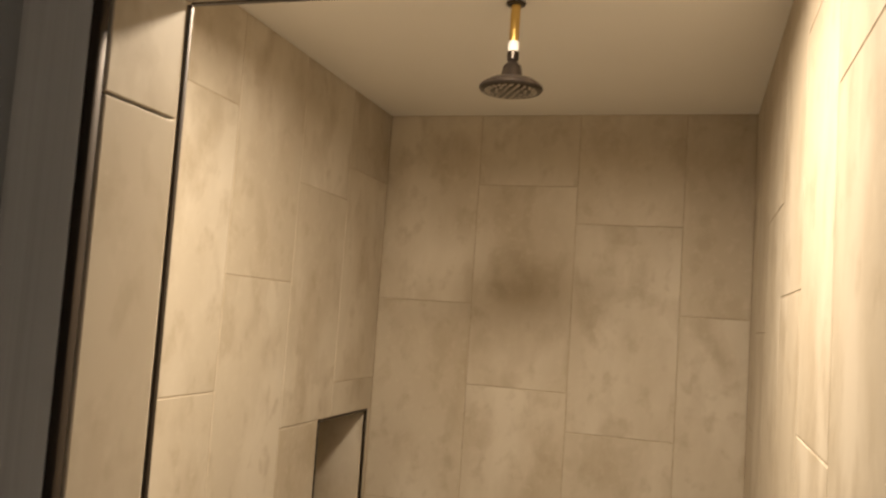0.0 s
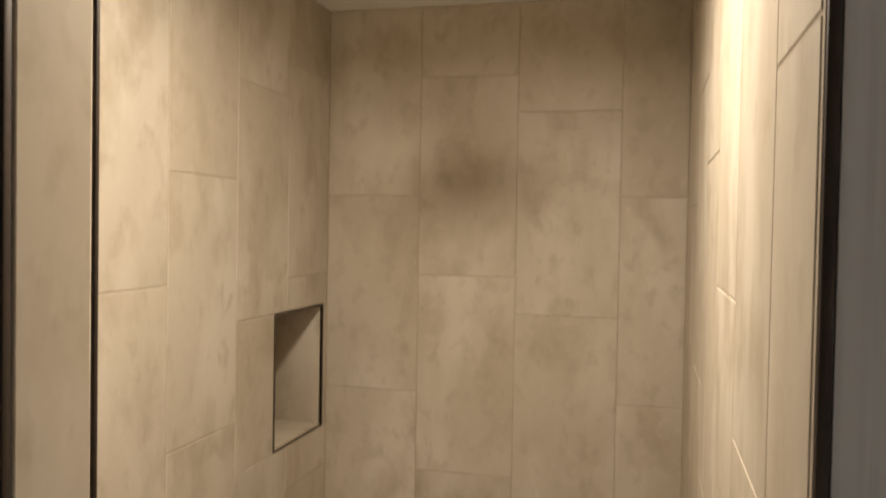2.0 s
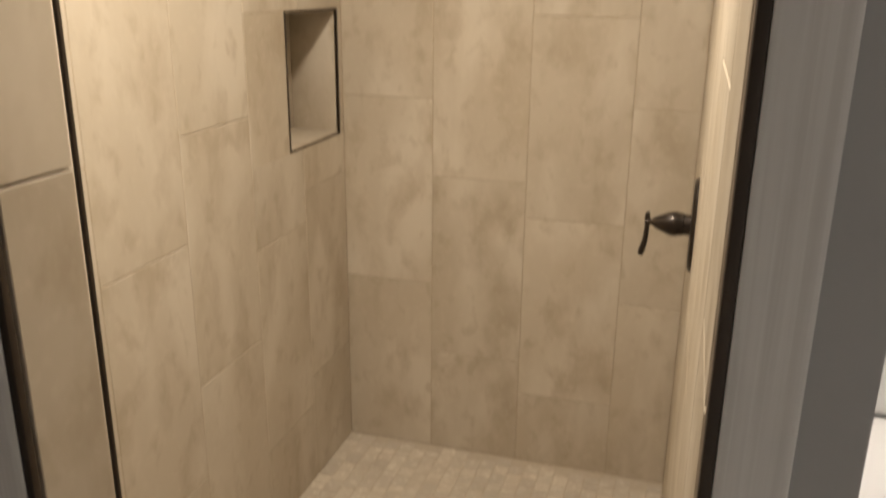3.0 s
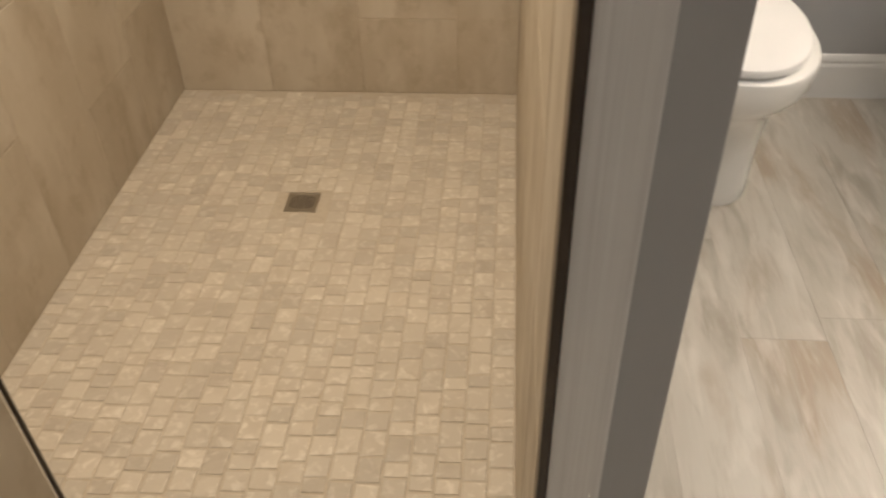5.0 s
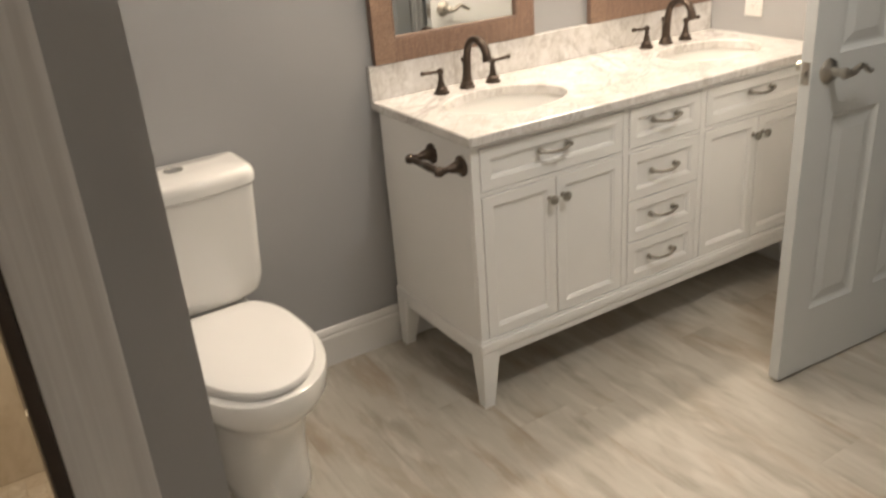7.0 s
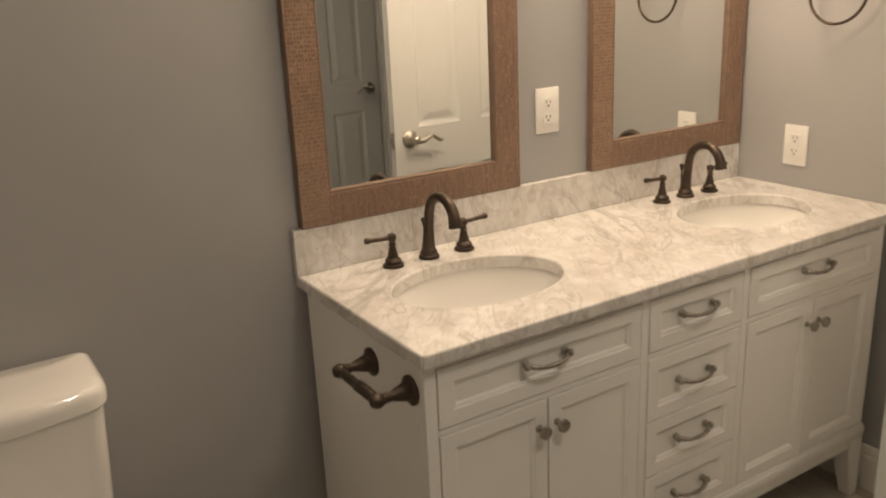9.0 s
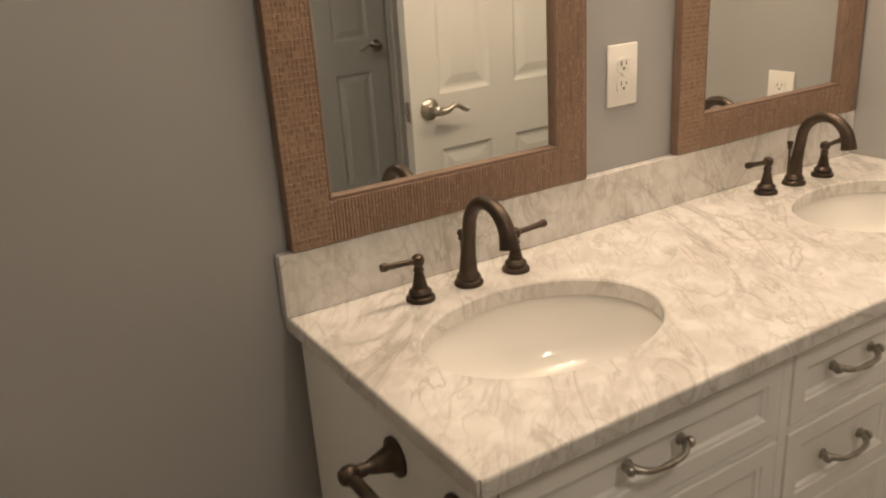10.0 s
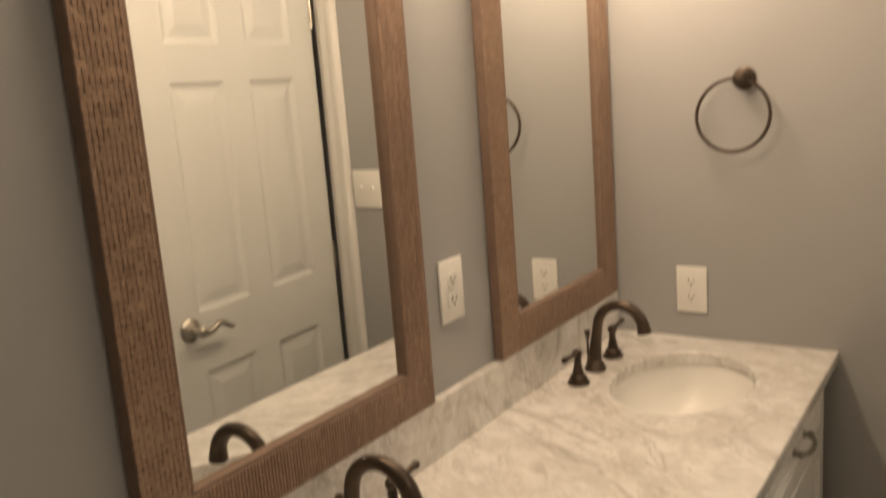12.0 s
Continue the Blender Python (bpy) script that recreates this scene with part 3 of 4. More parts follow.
def faucet(cx, cy):
    t = thing("faucet", "oil-rubbed bronze widespread faucet with arched spout", "faucet", "vanity faucets", at=(cx, cy, ZC + 0.0005))
    part("spout_base", lathe([(0.0255, 0), (0.0255, 0.005), (0.0235, 0.008), (0.0205, 0.010), (0.0215, 0.015), (0.019, 0.019), (0.0155, 0.025)], 32), M_BRONZE, t)
    pts, rad = [(0, 0, 0.022), (0, -0.002, 0.05), (0, -0.006, 0.080)], [0.0165, 0.0140, 0.0122]
    for i in range(1, 17):
        a = math.pi * 0.90 * i / 16
        pts.append((0, -0.010 - 0.056 * (1 - math.cos(a)), 0.104 + 0.057 * math.sin(a)))
        rad.append(0.0118 + 0.0022 * max(0, (i - 10) / 6))
    pts.append((0, pts[-1][1] - 0.004, pts[-1][2] - 0.022))
    rad.append(0.0165)
    part("spout", tube(pts, rad, 24), M_BRONZE, t)
    lift = tube([(0, 0.017, 0.015), (0, 0.017, 0.078)], 0.0026, 10)
    merge(lift, moved(lathe([(0.003, 0), (0.006, 0.003), (0.0045, 0.007), (0.0075, 0.013), (0.006, 0.018), (0.001, 0.020)], 16), pose(0, 0.017, 0.076)))
    part("lift_rod", lift, M_BRONZE, t)
    for s in (-1, 1):
        v = lathe([(0.025, 0), (0.025, 0.004), (0.0235, 0.007), (0.0185, 0.009), (0.0200, 0.015), (0.0175, 0.019), (0.0135, 0.022), (0.0105, 0.036), (0.0075, 0.050), (0.0095, 0.053), (0.0075, 0.057), (0.0065, 0.062)], 28)
        v = part("valve", moved(v, pose(s * 0.100, -0.003, 0)), M_BRONZE, t)
        h = lathe([(0.004, 0.060), (0.0095, 0.063), (0.0115, 0.070), (0.0095, 0.077), (0.003, 0.081)], 20)
        h = moved(h, pose(s * 0.100, -0.003, 0))
        merge(h, tube([(s * 0.106, -0.003, 0.070), (s * 0.125, -0.003, 0.071), (s * 0.155, -0.003, 0.073), (s * 0.163, -0.003, 0.0735), (s * 0.169, -0.003, 0.074)], [0.0058, 0.0050, 0.0058, 0.0078, 0.0066], 14))
        part("lever", h, M_BRONZE, v)
    return t


for cx, cy in SINKS:
    faucet(cx - 0.004, -0.090)


# ---- mirrors ----
def mirror(x0):
    w, h, f = 0.618, 0.905, 0.0730
    t = thing("wall_mirror", "wall mirror in a bronze-brown woven wood-strip frame", "mirror", "vanity mirrors", at=(x0, 0, 0.977))
    rnd = random.Random(4)
    for r in ((0, w, 0, f), (0, w, h - f, h), (0, f, f + 0.0003, h - f - 0.0003), (w - f, w, f + 0.0003, h - f - 0.0003)):
        part("rail", box(r[0], r[1], -0.024, -0.002, r[2], r[3], 0.002), M_FRAMEB, t, smooth=False)
    part("weave_backing", box(0.0015, f - 0.0015, -0.0245, -0.0235, 0.0015, h - 0.0015), M_WEAVE, t, "worn golden backing of the weave", smooth=False)
    verts, faces = [], []

    def block(a, b, z, ze, d, c=0.0009):
        n = len(verts)
        yb, yf = -0.0235, -0.024 - d
        verts.extend([(a, yb, z), (b, yb, z), (b, yb, ze), (a, yb, ze), (a + c, yf, z + c), (b - c, yf, z + c), (b - c, yf, ze - c), (a + c, yf, ze - c)])
        faces.extend([(n + 4, n + 5, n + 6, n + 7)] + [(n + q, n + (q + 1) % 4, n + 4 + (q + 1) % 4, n + 4 + q) for q in range(4)])

    # woven stile: staggered pairs of short blocks
    cw, rh = f / 10, 0.0094
    for j in range(int((h - 0.002) / rh)):
        z = 0.001 + j * rh
        i = -(j % 2)
        while i < 10:
            lift = rnd.uniform(0.0009, 0.0024)
            for q in (i, i + 1):
                if 0 <= q < 10:
                    left, right = (0.0007, 0.0001) if q == i else (0.0001, 0.0007)
                    block(q * cw + left, (q + 1) * cw - right, z + 0.0007, z + rh - 0.0005, lift - (0.0005 if q == i else 0.0), 0.0008)
            i += 2
    # upright strips on the rails and the other stile
    pitch = 0.0062
    n_strips = int((w - f) / pitch)
    for i in range(n_strips):
        xa, xb = f + i * pitch + 0.0002, f + (i + 1) * pitch - 0.0002
        spans = ((0.001, h - 0.001),) if xb > w - f else ((0.001, f - 0.001), (h - f + 0.001, h - 0.001))
        for z, z1 in spans:
            while z < z1 - 0.002:
                ze = min(z + rnd.choice((0.012, 0.02, 0.03, 0.05)), z1)
                block(xa, xb, z, ze - 0.0005, rnd.uniform(0.0011, 0.0016))
                z = ze
    me = bpy.data.meshes.new("strip_relief")
    me.from_pydata(verts, [], faces)
    me.materials.append(M_FRAME)
    ob = new("strip_relief", me)
    ob.parent = t
    tagged(ob, "short raised bronze-brown wood strips", kind="stuff")
    b = 0.005
    for r in ((f, w - f, f - 0.0005, f + b), (f, w - f, h - f - b, h - f + 0.0005), (f - 0.0005, f + b, f + b + 0.0003, h - f - b - 0.0003), (w - f - b, w - f + 0.0005, f + b + 0.0003, h - f - b - 0.0003)):
        part("inner_bead", box(r[0], r[1], -0.024, -0.010, r[2], r[3], 0.0015), M_FRAMEB, t, "bronze-brown inner bead", smooth=False)
    part("glass", box(f - 0.004, w - f + 0.004, -0.013, -0.008, f - 0.004, h - f + 0.004), M_MIRROR, t, "clear silvered glass", smooth=False)
    return t


m1 = mirror(0.023)
copy_thing(m1, pose(0.892, 0, 0.977))


# ---- electrical ----
def outlet(m, label):
    t = thing("wall_outlet", label, "outlet", "wall outlets")
    w, h = 0.078, 0.120
    plate = box(-w / 2, w / 2, -0.006, -0.0005, -h / 2, h / 2, 0.0025)
    part("plate", plate, M_PLASTIC, t)
    for s in (-1, 1):
        b = loft([[(0.0165 * math.copysign(abs(math.cos(a)) ** 0.7, math.cos(a)), y, s * 0.0195 + 0.0145 * math.copysign(abs(math.sin(a)) ** 0.55, math.sin(a))) for a in (2 * math.pi * i / 28 for i in range(28))] for y in (-0.0055, -0.0085)])
        f = part("receptacle", b, M_PLASTIC, t)
        # raised near-black blocks paint the shade inside the plug slots
        slots = box(-0.0075, -0.0058, -0.0092, -0.0080, s * 0.0195 - 0.0005, s * 0.0195 + 0.0085)
        box(0.0058, 0.0075, -0.0092, -0.0080, s * 0.0195 + 0.0005, s * 0.0195 + 0.0075, bm=slots)
        merge(slots, moved(lathe([(0.0026, 0), (0.0026, 0.0012)], 12), pose(0, -0.0080, s * 0.0195 - 0.0062, 90)))
        part("slot", slots, M_GAP, f)
    part("screw", moved(lathe([(0.003, 0), (0.003, 0.0008), (0.001, 0.0014)], 12), pose(0, -0.006, 0, 90)), M_PLASTIC, t)
    t.matrix_world = m
    return t


outlet(pose(0.750, 0, 1.162), "white duplex outlet on grey wall between the mirrors")
gfci = outlet(pose(XR, -0.221, 0.993, 0, 0, -90), "white rectangular safety outlet on the vanity's end wall")
frame_bm = box(-0.0175, 0.0175, -0.0072, -0.0050, -0.0345, 0.0345, 0.001)
part("insert", frame_bm, M_PLASTIC, gfci)
for z in (-0.005, 0.005):
    part("button", box(-0.006, 0.006, -0.0084, -0.0070, z - 0.003, z + 0.003, 0.0006), M_PLASTIC, gfci)


def switch_plate(m):
    t = thing("light_switch", "white double light switch plate beside the door", "switch")
    part("plate", box(-0.058, 0.058, -0.006, -0.0005, -0.060, 0.060, 0.0025), M_PLASTIC, t)
    for s in (-1, 1):
        part("toggle", box(s * 0.023 - 0.005, s * 0.023 + 0.005, -0.013, -0.004, -0.002, 0.010, 0.002), M_PLASTIC, t)
    t.matrix_world = m


switch_plate(pose(XR, -0.835, 1.250, 0, 0, -90))

# ---- towel ring ----
ring = thing("towel_ring", "oil-rubbed bronze towel ring on the grey end wall", "towel ring")
bm = lathe([(0.027, 0.0005), (0.027, 0.004), (0.022, 0.008), (0.017, 0.011), (0.012, 0.020), (0.011, 0.034), (0.016, 0.040), (0.0175, 0.048), (0.012, 0.055), (0.002, 0.057)], 28)
part("mount", moved(bm, pose(XR, -0.355, 1.512, 0, -90)), M_BRONZE, ring)
cy, cz = -0.337, 1.429
part("ring", tube([(XR - 0.042 + 0.006 * math.sin(a), cy + 0.084 * math.cos(a), cz + 0.084 * math.sin(a)) for a in (2 * math.pi * i / 56 for i in range(56))], 0.0042, 12, True), M_BRONZE, ring)

# ---- paper holder on the vanity's side ----
tp = thing("toilet_paper_holder", "empty oil-rubbed bronze paper holder on the vanity's side", "paper holder")
for y in (-0.335, -0.492):
    bm = lathe([(0.030, 0.0005), (0.030, 0.004), (0.026, 0.007), (0.020, 0.010), (0.016, 0.022), (0.012, 0.036), (0.0085, 0.046), (0.010, 0.052), (0.0095, 0.060)], 28)
    merge(bm, moved(lathe([(0.002, 0.056), (0.010, 0.059), (0.0145, 0.068), (0.0145, 0.076), (0.010, 0.085), (0.002, 0.088)], 24), pose(0, 0, 0)))
    part("post", moved(bm, pose(VX0, y, 0.769, 0, -90)), M_BRONZE, tp)
part("roller", tube([(VX0 - 0.072, y, 0.769) for y in (-0.485, -0.478, -0.470, -0.440, -0.415, -0.412, -0.390, -0.357, -0.349, -0.342)], [0.007, 0.009, 0.0115, 0.0115, 0.0115, 0.0095, 0.0095, 0.0095, 0.009, 0.007], 18), M_BRONZE, tp)

# ---- toilet ----
TX = -0.650
toi = thing("toilet", "white two-piece toilet with closed oval lid", "toilet", at=(TX, 0, 0))


def oval(cy, a, bf, bb, z, n=48, p=2.2):
    """An egg-shaped loop: half width a, front reach bf, back reach bb."""
    out = []
    for i in range(n):
        t = 2 * math.pi * i / n
        c, s = math.cos(t), math.sin(t)
        b = bb if s > 0 else bf
        out.append((a * math.copysign(abs(c) ** (2 / p), c), cy + b * math.copysign(abs(s) ** (2 / p), s), z))
    return out


loops = [oval(-0.36, 0.114, 0.222, 0.24, 0.0, p=2.5), oval(-0.36, 0.117, 0.225, 0.24, 0.006, p=2.5), oval(-0.362, 0.116, 0.224, 0.24, 0.04, p=2.5), oval(-0.37, 0.118, 0.228, 0.24, 0.16, p=2.4), oval(-0.385, 0.126, 0.236, 0.24, 0.25, p=2.3),
         oval(-0.40, 0.140, 0.250, 0.25, 0.288), oval(-0.42, 0.168, 0.272, 0.26, 0.322), oval(-0.43, 0.184, 0.282, 0.25, 0.355), oval(-0.43, 0.190, 0.286, 0.25, 0.398), oval(-0.43, 0.187, 0.283, 0.25, 0.407), oval(-0.43, 0.180, 0.276, 0.25, 0.410)]
part("bowl", loft(loops), M_PORC, toi)
part("deck", box(-0.115, 0.115, -0.240, -0.03, 0.33, 0.412, 0.014, 3), M_PORC, toi)
part("tank_saddle", box(-0.10, 0.10, -0.160, -0.045, 0.4115, 0.4325, 0.008, 2), M_PORC, toi)
part("seat", loft([oval(-0.43, 0.158, 0.256, 0.19, 0.4105), oval(-0.43, 0.162, 0.262, 0.195, 0.4120), oval(-0.43, 0.162, 0.262, 0.195, 0.4150), oval(-0.43, 0.159, 0.259, 0.192, 0.4165)]), M_SEAT, toi, "white plastic seat ring")
LID_SIDE = ((0.168, -0.400), (0.165, -0.360), (0.157, -0.318), (0.142, -0.276), (0.121, -0.240), (0.108, -0.224), (0.095, -0.217), (0.070, -0.215))


def lidloop(k, z):
    """A rounded front, then straight sides that run in to the hinge."""
    out = []
    n = 36
    for i in range(n + 1):
        a = math.pi * (1 + i / n)
        out.append((0.169 * (1 - k / 0.17) * math.cos(a), -0.43 + 0.276 * (1 - k / 0.25) * math.sin(a) + 0.005 * (1 - k / 0.22), z))
    for side, pts in ((1, LID_SIDE), (-1, LID_SIDE[::-1])):
        for x, y in pts:
            out.append((side * x * (1 - k / 0.17), -0.43 + (y + 0.43) * (1 - k / 0.22), z))
    return out


part("lid", loft([lidloop(0.003, 0.4185), lidloop(0.0, 0.4200), lidloop(0.0, 0.4310), lidloop(0.002, 0.4345), lidloop(0.007, 0.4362), lidloop(0.06, 0.4375)]), M_SEAT, toi, "white closed lid")
part("hinge_bar", box(-0.085, 0.085, -0.225, -0.200, 0.4125, 0.4180, 0.002, 2), M_SEAT, toi)


def tank_loop(hw, yf, yb, z, r=0.035, n=6):
    bow = 0.018
    out = []
    for cx, cy, a0 in ((hw - r, yb - 0.012, 0), (-hw + r, yb - 0.012, 90), (-hw + r, yf + r, 180), (hw - r, yf + r, 270)):
        rr = r if a0 >= 180 else 0.012
        ox = cx if a0 >= 180 else math.copysign(hw - 0.012, cx)
        for i in range(n + 1):
            a = radians(a0 + 90 * i / n)
            out.append((ox - 0.010 + rr * math.cos(a), cy + rr * math.sin(a), z))
        if a0 == 180:
            for i in range(1, 10):
                u = i / 10
                out.append(((-hw + r) - 0.010 + u * 2 * (hw - r), yf - bow * (1 - (2 * u - 1) ** 2), z))
    return out


part("tank", loft([tank_loop(0.148, -0.175, -0.030, 0.432), tank_loop(0.163, -0.186, -0.026, 0.446), tank_loop(0.175, -0.190, -0.024, 0.49), tank_loop(0.190, -0.202, -0.022, 0.765)]), M_PORC, toi)
lidt = part("tank_lid", loft([tank_loop(0.193, -0.206, -0.018, 0.766, 0.05), tank_loop(0.200, -0.214, -0.014, 0.773, 0.055), tank_loop(0.201, -0.215, -0.013, 0.792, 0.055), tank_loop(0.199, -0.213, -0.015, 0.803, 0.055), tank_loop(0.193, -0.207, -0.019, 0.813, 0.052), tank_loop(0.182, -0.197, -0.026, 0.819, 0.05), tank_loop(0.10, -0.13, -0.08, 0.8215, 0.03)]), M_PORC, toi)
part("flush_button", moved(lathe([(0.027, 0), (0.027, 0.003), (0.024, 0.005), (0.0235, 0.0035), (0.001, 0.004)], 28), pose(-0.010, -0.100, 0.8205)), M_CHROME, lidt, "chrome dual flush button")
sv = thing("supply_valve", "chrome shut-off valve and grey hose beside the toilet", "valve")
SVX, SVZ = TX - 0.178, 0.165
bm = moved(lathe([(0.024, 0.0155), (0.024, 0.018), (0.008, 0.021), (0.008, 0.05), (0.012, 0.052), (0.012, 0.075), (0.006, 0.078)], 20), pose(SVX, 0, SVZ, 90))
merge(bm, moved(lathe([(0.009, 0.010), (0.009, 0.030), (0.012, 0.032), (0.012, 0.046), (0.008, 0.048)], 16), pose(SVX, -0.063, SVZ)))
part("valve_body", bm, M_CHROME, sv)
part("handle", moved(loft([[(0.019 * k * math.cos(a), 0.011 * k * math.sin(a), z) for a in (2 * math.pi * i / 20 for i in range(20))] for z, k in ((0.0, 0.5), (0.003, 0.95), (0.006, 1.0), (0.014, 1.0), (0.017, 0.9))]), pose(SVX, -0.077, SVZ, 90)), M_CHROME, sv, "oval chrome turn handle")
hose = [(SVX, -0.063, SVZ + 0.046), (SVX - 0.006, -0.063, SVZ + 0.085), (SVX + 0.004, -0.070, SVZ + 0.135), (SVX + 0.030, -0.085, SVZ + 0.180), (SVX + 0.048, -0.095, SVZ + 0.215), (SVX + 0.050, -0.097, 0.442)]
part("hose", tube(hose, 0.0062, 10), M_VALVE, sv, "braided grey hose")
part("hose_nut", moved(lathe([(0.012, 0.0), (0.016, 0.003), (0.016, 0.022), (0.012, 0.026)], 12), pose(SVX + 0.050, -0.097, 0.412)), M_PLASTIC, sv, "white plastic coupling nut")


# ---- doors ----
def lever(m, parent, flip=1):
    """A curved lever handle on a round rose; the lever points along +x times flip, out along -y."""
    bm = lathe([(0.033, 0.0003), (0.033, 0.004), (0.029, 0.009), (0.018, 0.012), (0.012, 0.016), (0.0115, 0.042), (0.015, 0.046), (0.015, 0.056), (0.010, 0.060)], 28)
    bm = moved(bm, pose(0, 0, 0, 90))
    pts = [(flip * x, -0.050 - 0.004 * math.sin(x * 30), 0.012 * math.sin((x - 0.02) / 0.10 * 2 * math.pi - 0.9) * min(1, x / 0.05)) for x in (0.0, 0.015, 0.03, 0.045, 0.06, 0.075, 0.09, 0.105, 0.117)]
    merge(bm, tube(pts, [0.011, 0.011, 0.0100, 0.009, 0.008, 0.0075, 0.007, 0.006, 0.0035], 14))
    return part("door_handle", moved(bm, m), M_NICKEL, parent, "brushed nickel lever on a round rose")


def panel_door(name, w, h, label):
    """A six-panel leaf: x from 0 (hinge) to w, faces at y = 0 and y = 0.035."""
    t = thing(name, label, "door", kind="structure")
    th = 0.035
    bm = bmesh.new()
    sx, mx = 0.105, 0.100
    pw = (w - 2 * sx - mx) / 2
    cols = [(sx, sx + pw), (sx + pw + mx, w - sx)]
    rows = [(0.215, 0.815), (0.985, 1.600), (1.700, h - 0.115)]
    xs = [0, *[v for c in cols for v in c], w]
    zs = [0, *[v for r in rows for v in r], h]
    for y, s in ((0, 1), (th, -1)):
        for i in range(len(xs) - 1):
            for j in range(len(zs) - 1):
                x0, x1, z0, z1 = xs[i], xs[i + 1], zs[j], zs[j + 1]

                def rect(k, d):
                    return [bm.verts.new((a, y + s * d, b)) for a, b in ((x0 + k, z0 + k), (x1 - k, z0 + k), (x1 - k, z1 - k), (x0 + k, z1 - k))]
                if i in (1, 3) and j in (1, 3, 5):
                    rr = [rect(0, 0), rect(0.006, 0.005), rect(0.014, 0.0085), rect(0.022, 0.0085), rect(0.050, 0.0025)]
                    for a, b in zip(rr, rr[1:]):
                        for q in range(4):
                            bm.faces.new((a[q], a[(q + 1) % 4], b[(q + 1) % 4], b[q]))
                    bm.faces.new(rr[-1])
                else:
                    bm.faces.new(rect(0, 0))
    for a, b in (((0, 0), (w, 0)), ((w, 0), (w, h)), ((w, h), (0, h)), ((0, h), (0, 0))):
        bm.faces.new([bm.verts.new(q) for q in ((a[0], 0, a[1]), (b[0], 0, b[1]), (b[0], th, b[1]), (a[0], th, a[1]))])
    bmesh.ops.remove_doubles(bm, verts=bm.verts[:], dist=1e-5)
    part("leaf", bm, M_DOOR, t, smooth=False)
    return t


W = 0.700
door = panel_door("door_1", W, 2.03, "open white six-panel door with nickel lever handle")
lever(pose(W - 0.065, 0.035, 0.945, 0, 0, 180), door, 1)
lever(pose(W - 0.065, 0.0, 0.945), door, -1)
part("latch_plate", box(W - 0.0002, W + 0.0015, 0.006, 0.029, 0.915, 0.975, 0.0006), M_NICKEL, door)
part("latch_bolt", box(W + 0.0015, W + 0.012, 0.011, 0.024, 0.937, 0.953, 0.002), M_NICKEL, door)
for z in (0.25, 1.02, 1.80):
    bm = moved(lathe([(0.0065, 0), (0.0065, 0.09)], 14), pose(-0.004, 0.000, z - 0.045))
    box(0.0, 0.002, 0.003, 0.033, z - 0.045, z + 0.045, bm=bm)
    part("hinge", bm, M_NICKEL, door)
door.matrix_world = pose(XR - 0.022, -0.992, 0.010, 0, 0, 180 - 3)

other = panel_door("door_2", 0.72, 2.03, "closed white six-panel door in the wall opposite")
lever(pose(0.72 - 0.065, 0.035, 0.945, 0, 0, 180), other, 1)
other.matrix_world = pose(1.00, YB - 0.050, -0.010)

DC = [(0, 0), (0.010, 0), (0.016, 0.006), (0.015, 0.030), (0.018, 0.045), (0.018, 0.056), (0.012, 0.066), (0, 0.068)]


def door_casing(a, b, out, up):
    return solid("door_casing", run(DC, a, b, out, up), M_TRIM, "white moulded door casing", "casing", "structure", smooth=False)


door_casing((XR, DY1 + 0.004, 0), (XR, DY1 + 0.004, 2.055), (-1, 0, 0), (0, 1, 0))
door_casing((XR, DY0 - 0.004, 0), (XR, DY0 - 0.004, 2.055), (-1, 0, 0), (0, -1, 0))
door_casing((XR, DY0 - 0.07, 2.056), (XR, DY1 + 0.07, 2.056), (-1, 0, 0), (0, 0, 1))
door_casing((0.97, YB, 0), (0.97, YB, 2.055), (0, 1, 0), (-1, 0, 0))
door_casing((1.75, YB, 0), (1.75, YB, 2.055), (0, 1, 0), (1, 0, 0))
door_casing((0.902, YB, 2.056), (1.818, YB, 2.056), (0, 1, 0), (0, 0, 1))
bm = box(XR, XR + 0.12, DY1 - 0.018, DY1 - 0.0005, 0, 2.04)
box(XR, XR + 0.12, DY0 + 0.0005, DY0 + 0.018, 0, 2.04, bm=bm)
box(XR, XR + 0.12, DY0 + 0.0005, DY1 - 0.0005, 2.0405, 2.0595, bm=bm)
solid("door_jamb", bm, M_TRIM, "white painted door jamb", "door jamb", "structure", smooth=False)
bm = box(0.9705, 0.988, YB - 0.115, YB - 0.002, 0, 2.042)
box(1.732, 1.7495, YB - 0.115, YB - 0.002, 0, 2.042, bm=bm)
box(0.9705, 1.7495, YB - 0.115, YB - 0.002, 2.0425, 2.0595, bm=bm)
solid("door_jamb", bm, M_TRIM, "white painted door jamb", "door jamb", "structure", smooth=False)

# ---- shower fittings ----
HX, HY = -1.655, -0.800
sh = thing("rain_shower", "dark bronze rain shower head on a brass ceiling pipe", "shower head")
part("pipe", moved(lathe([(0.0095, 2.2710), (0.0095, CEIL)], 20), pose(HX, HY, 0)), M_BRASS, sh, "bare yellow brass pipe")
part("thread_tape", moved(lathe([(0.0105, 2.2580), (0.0115, 2.2620), (0.0115, 2.2740), (0.0102, 2.2780)], 20), pose(HX, HY, 0)), M_TAPE, sh, "white thread tape")
part("ceiling_flange", moved(lathe([(0.010, CEIL - 0.006), (0.018, CEIL - 0.005), (0.020, CEIL - 0.001)], 24), pose(HX, HY, 0)), M_DARKBRONZE, sh)
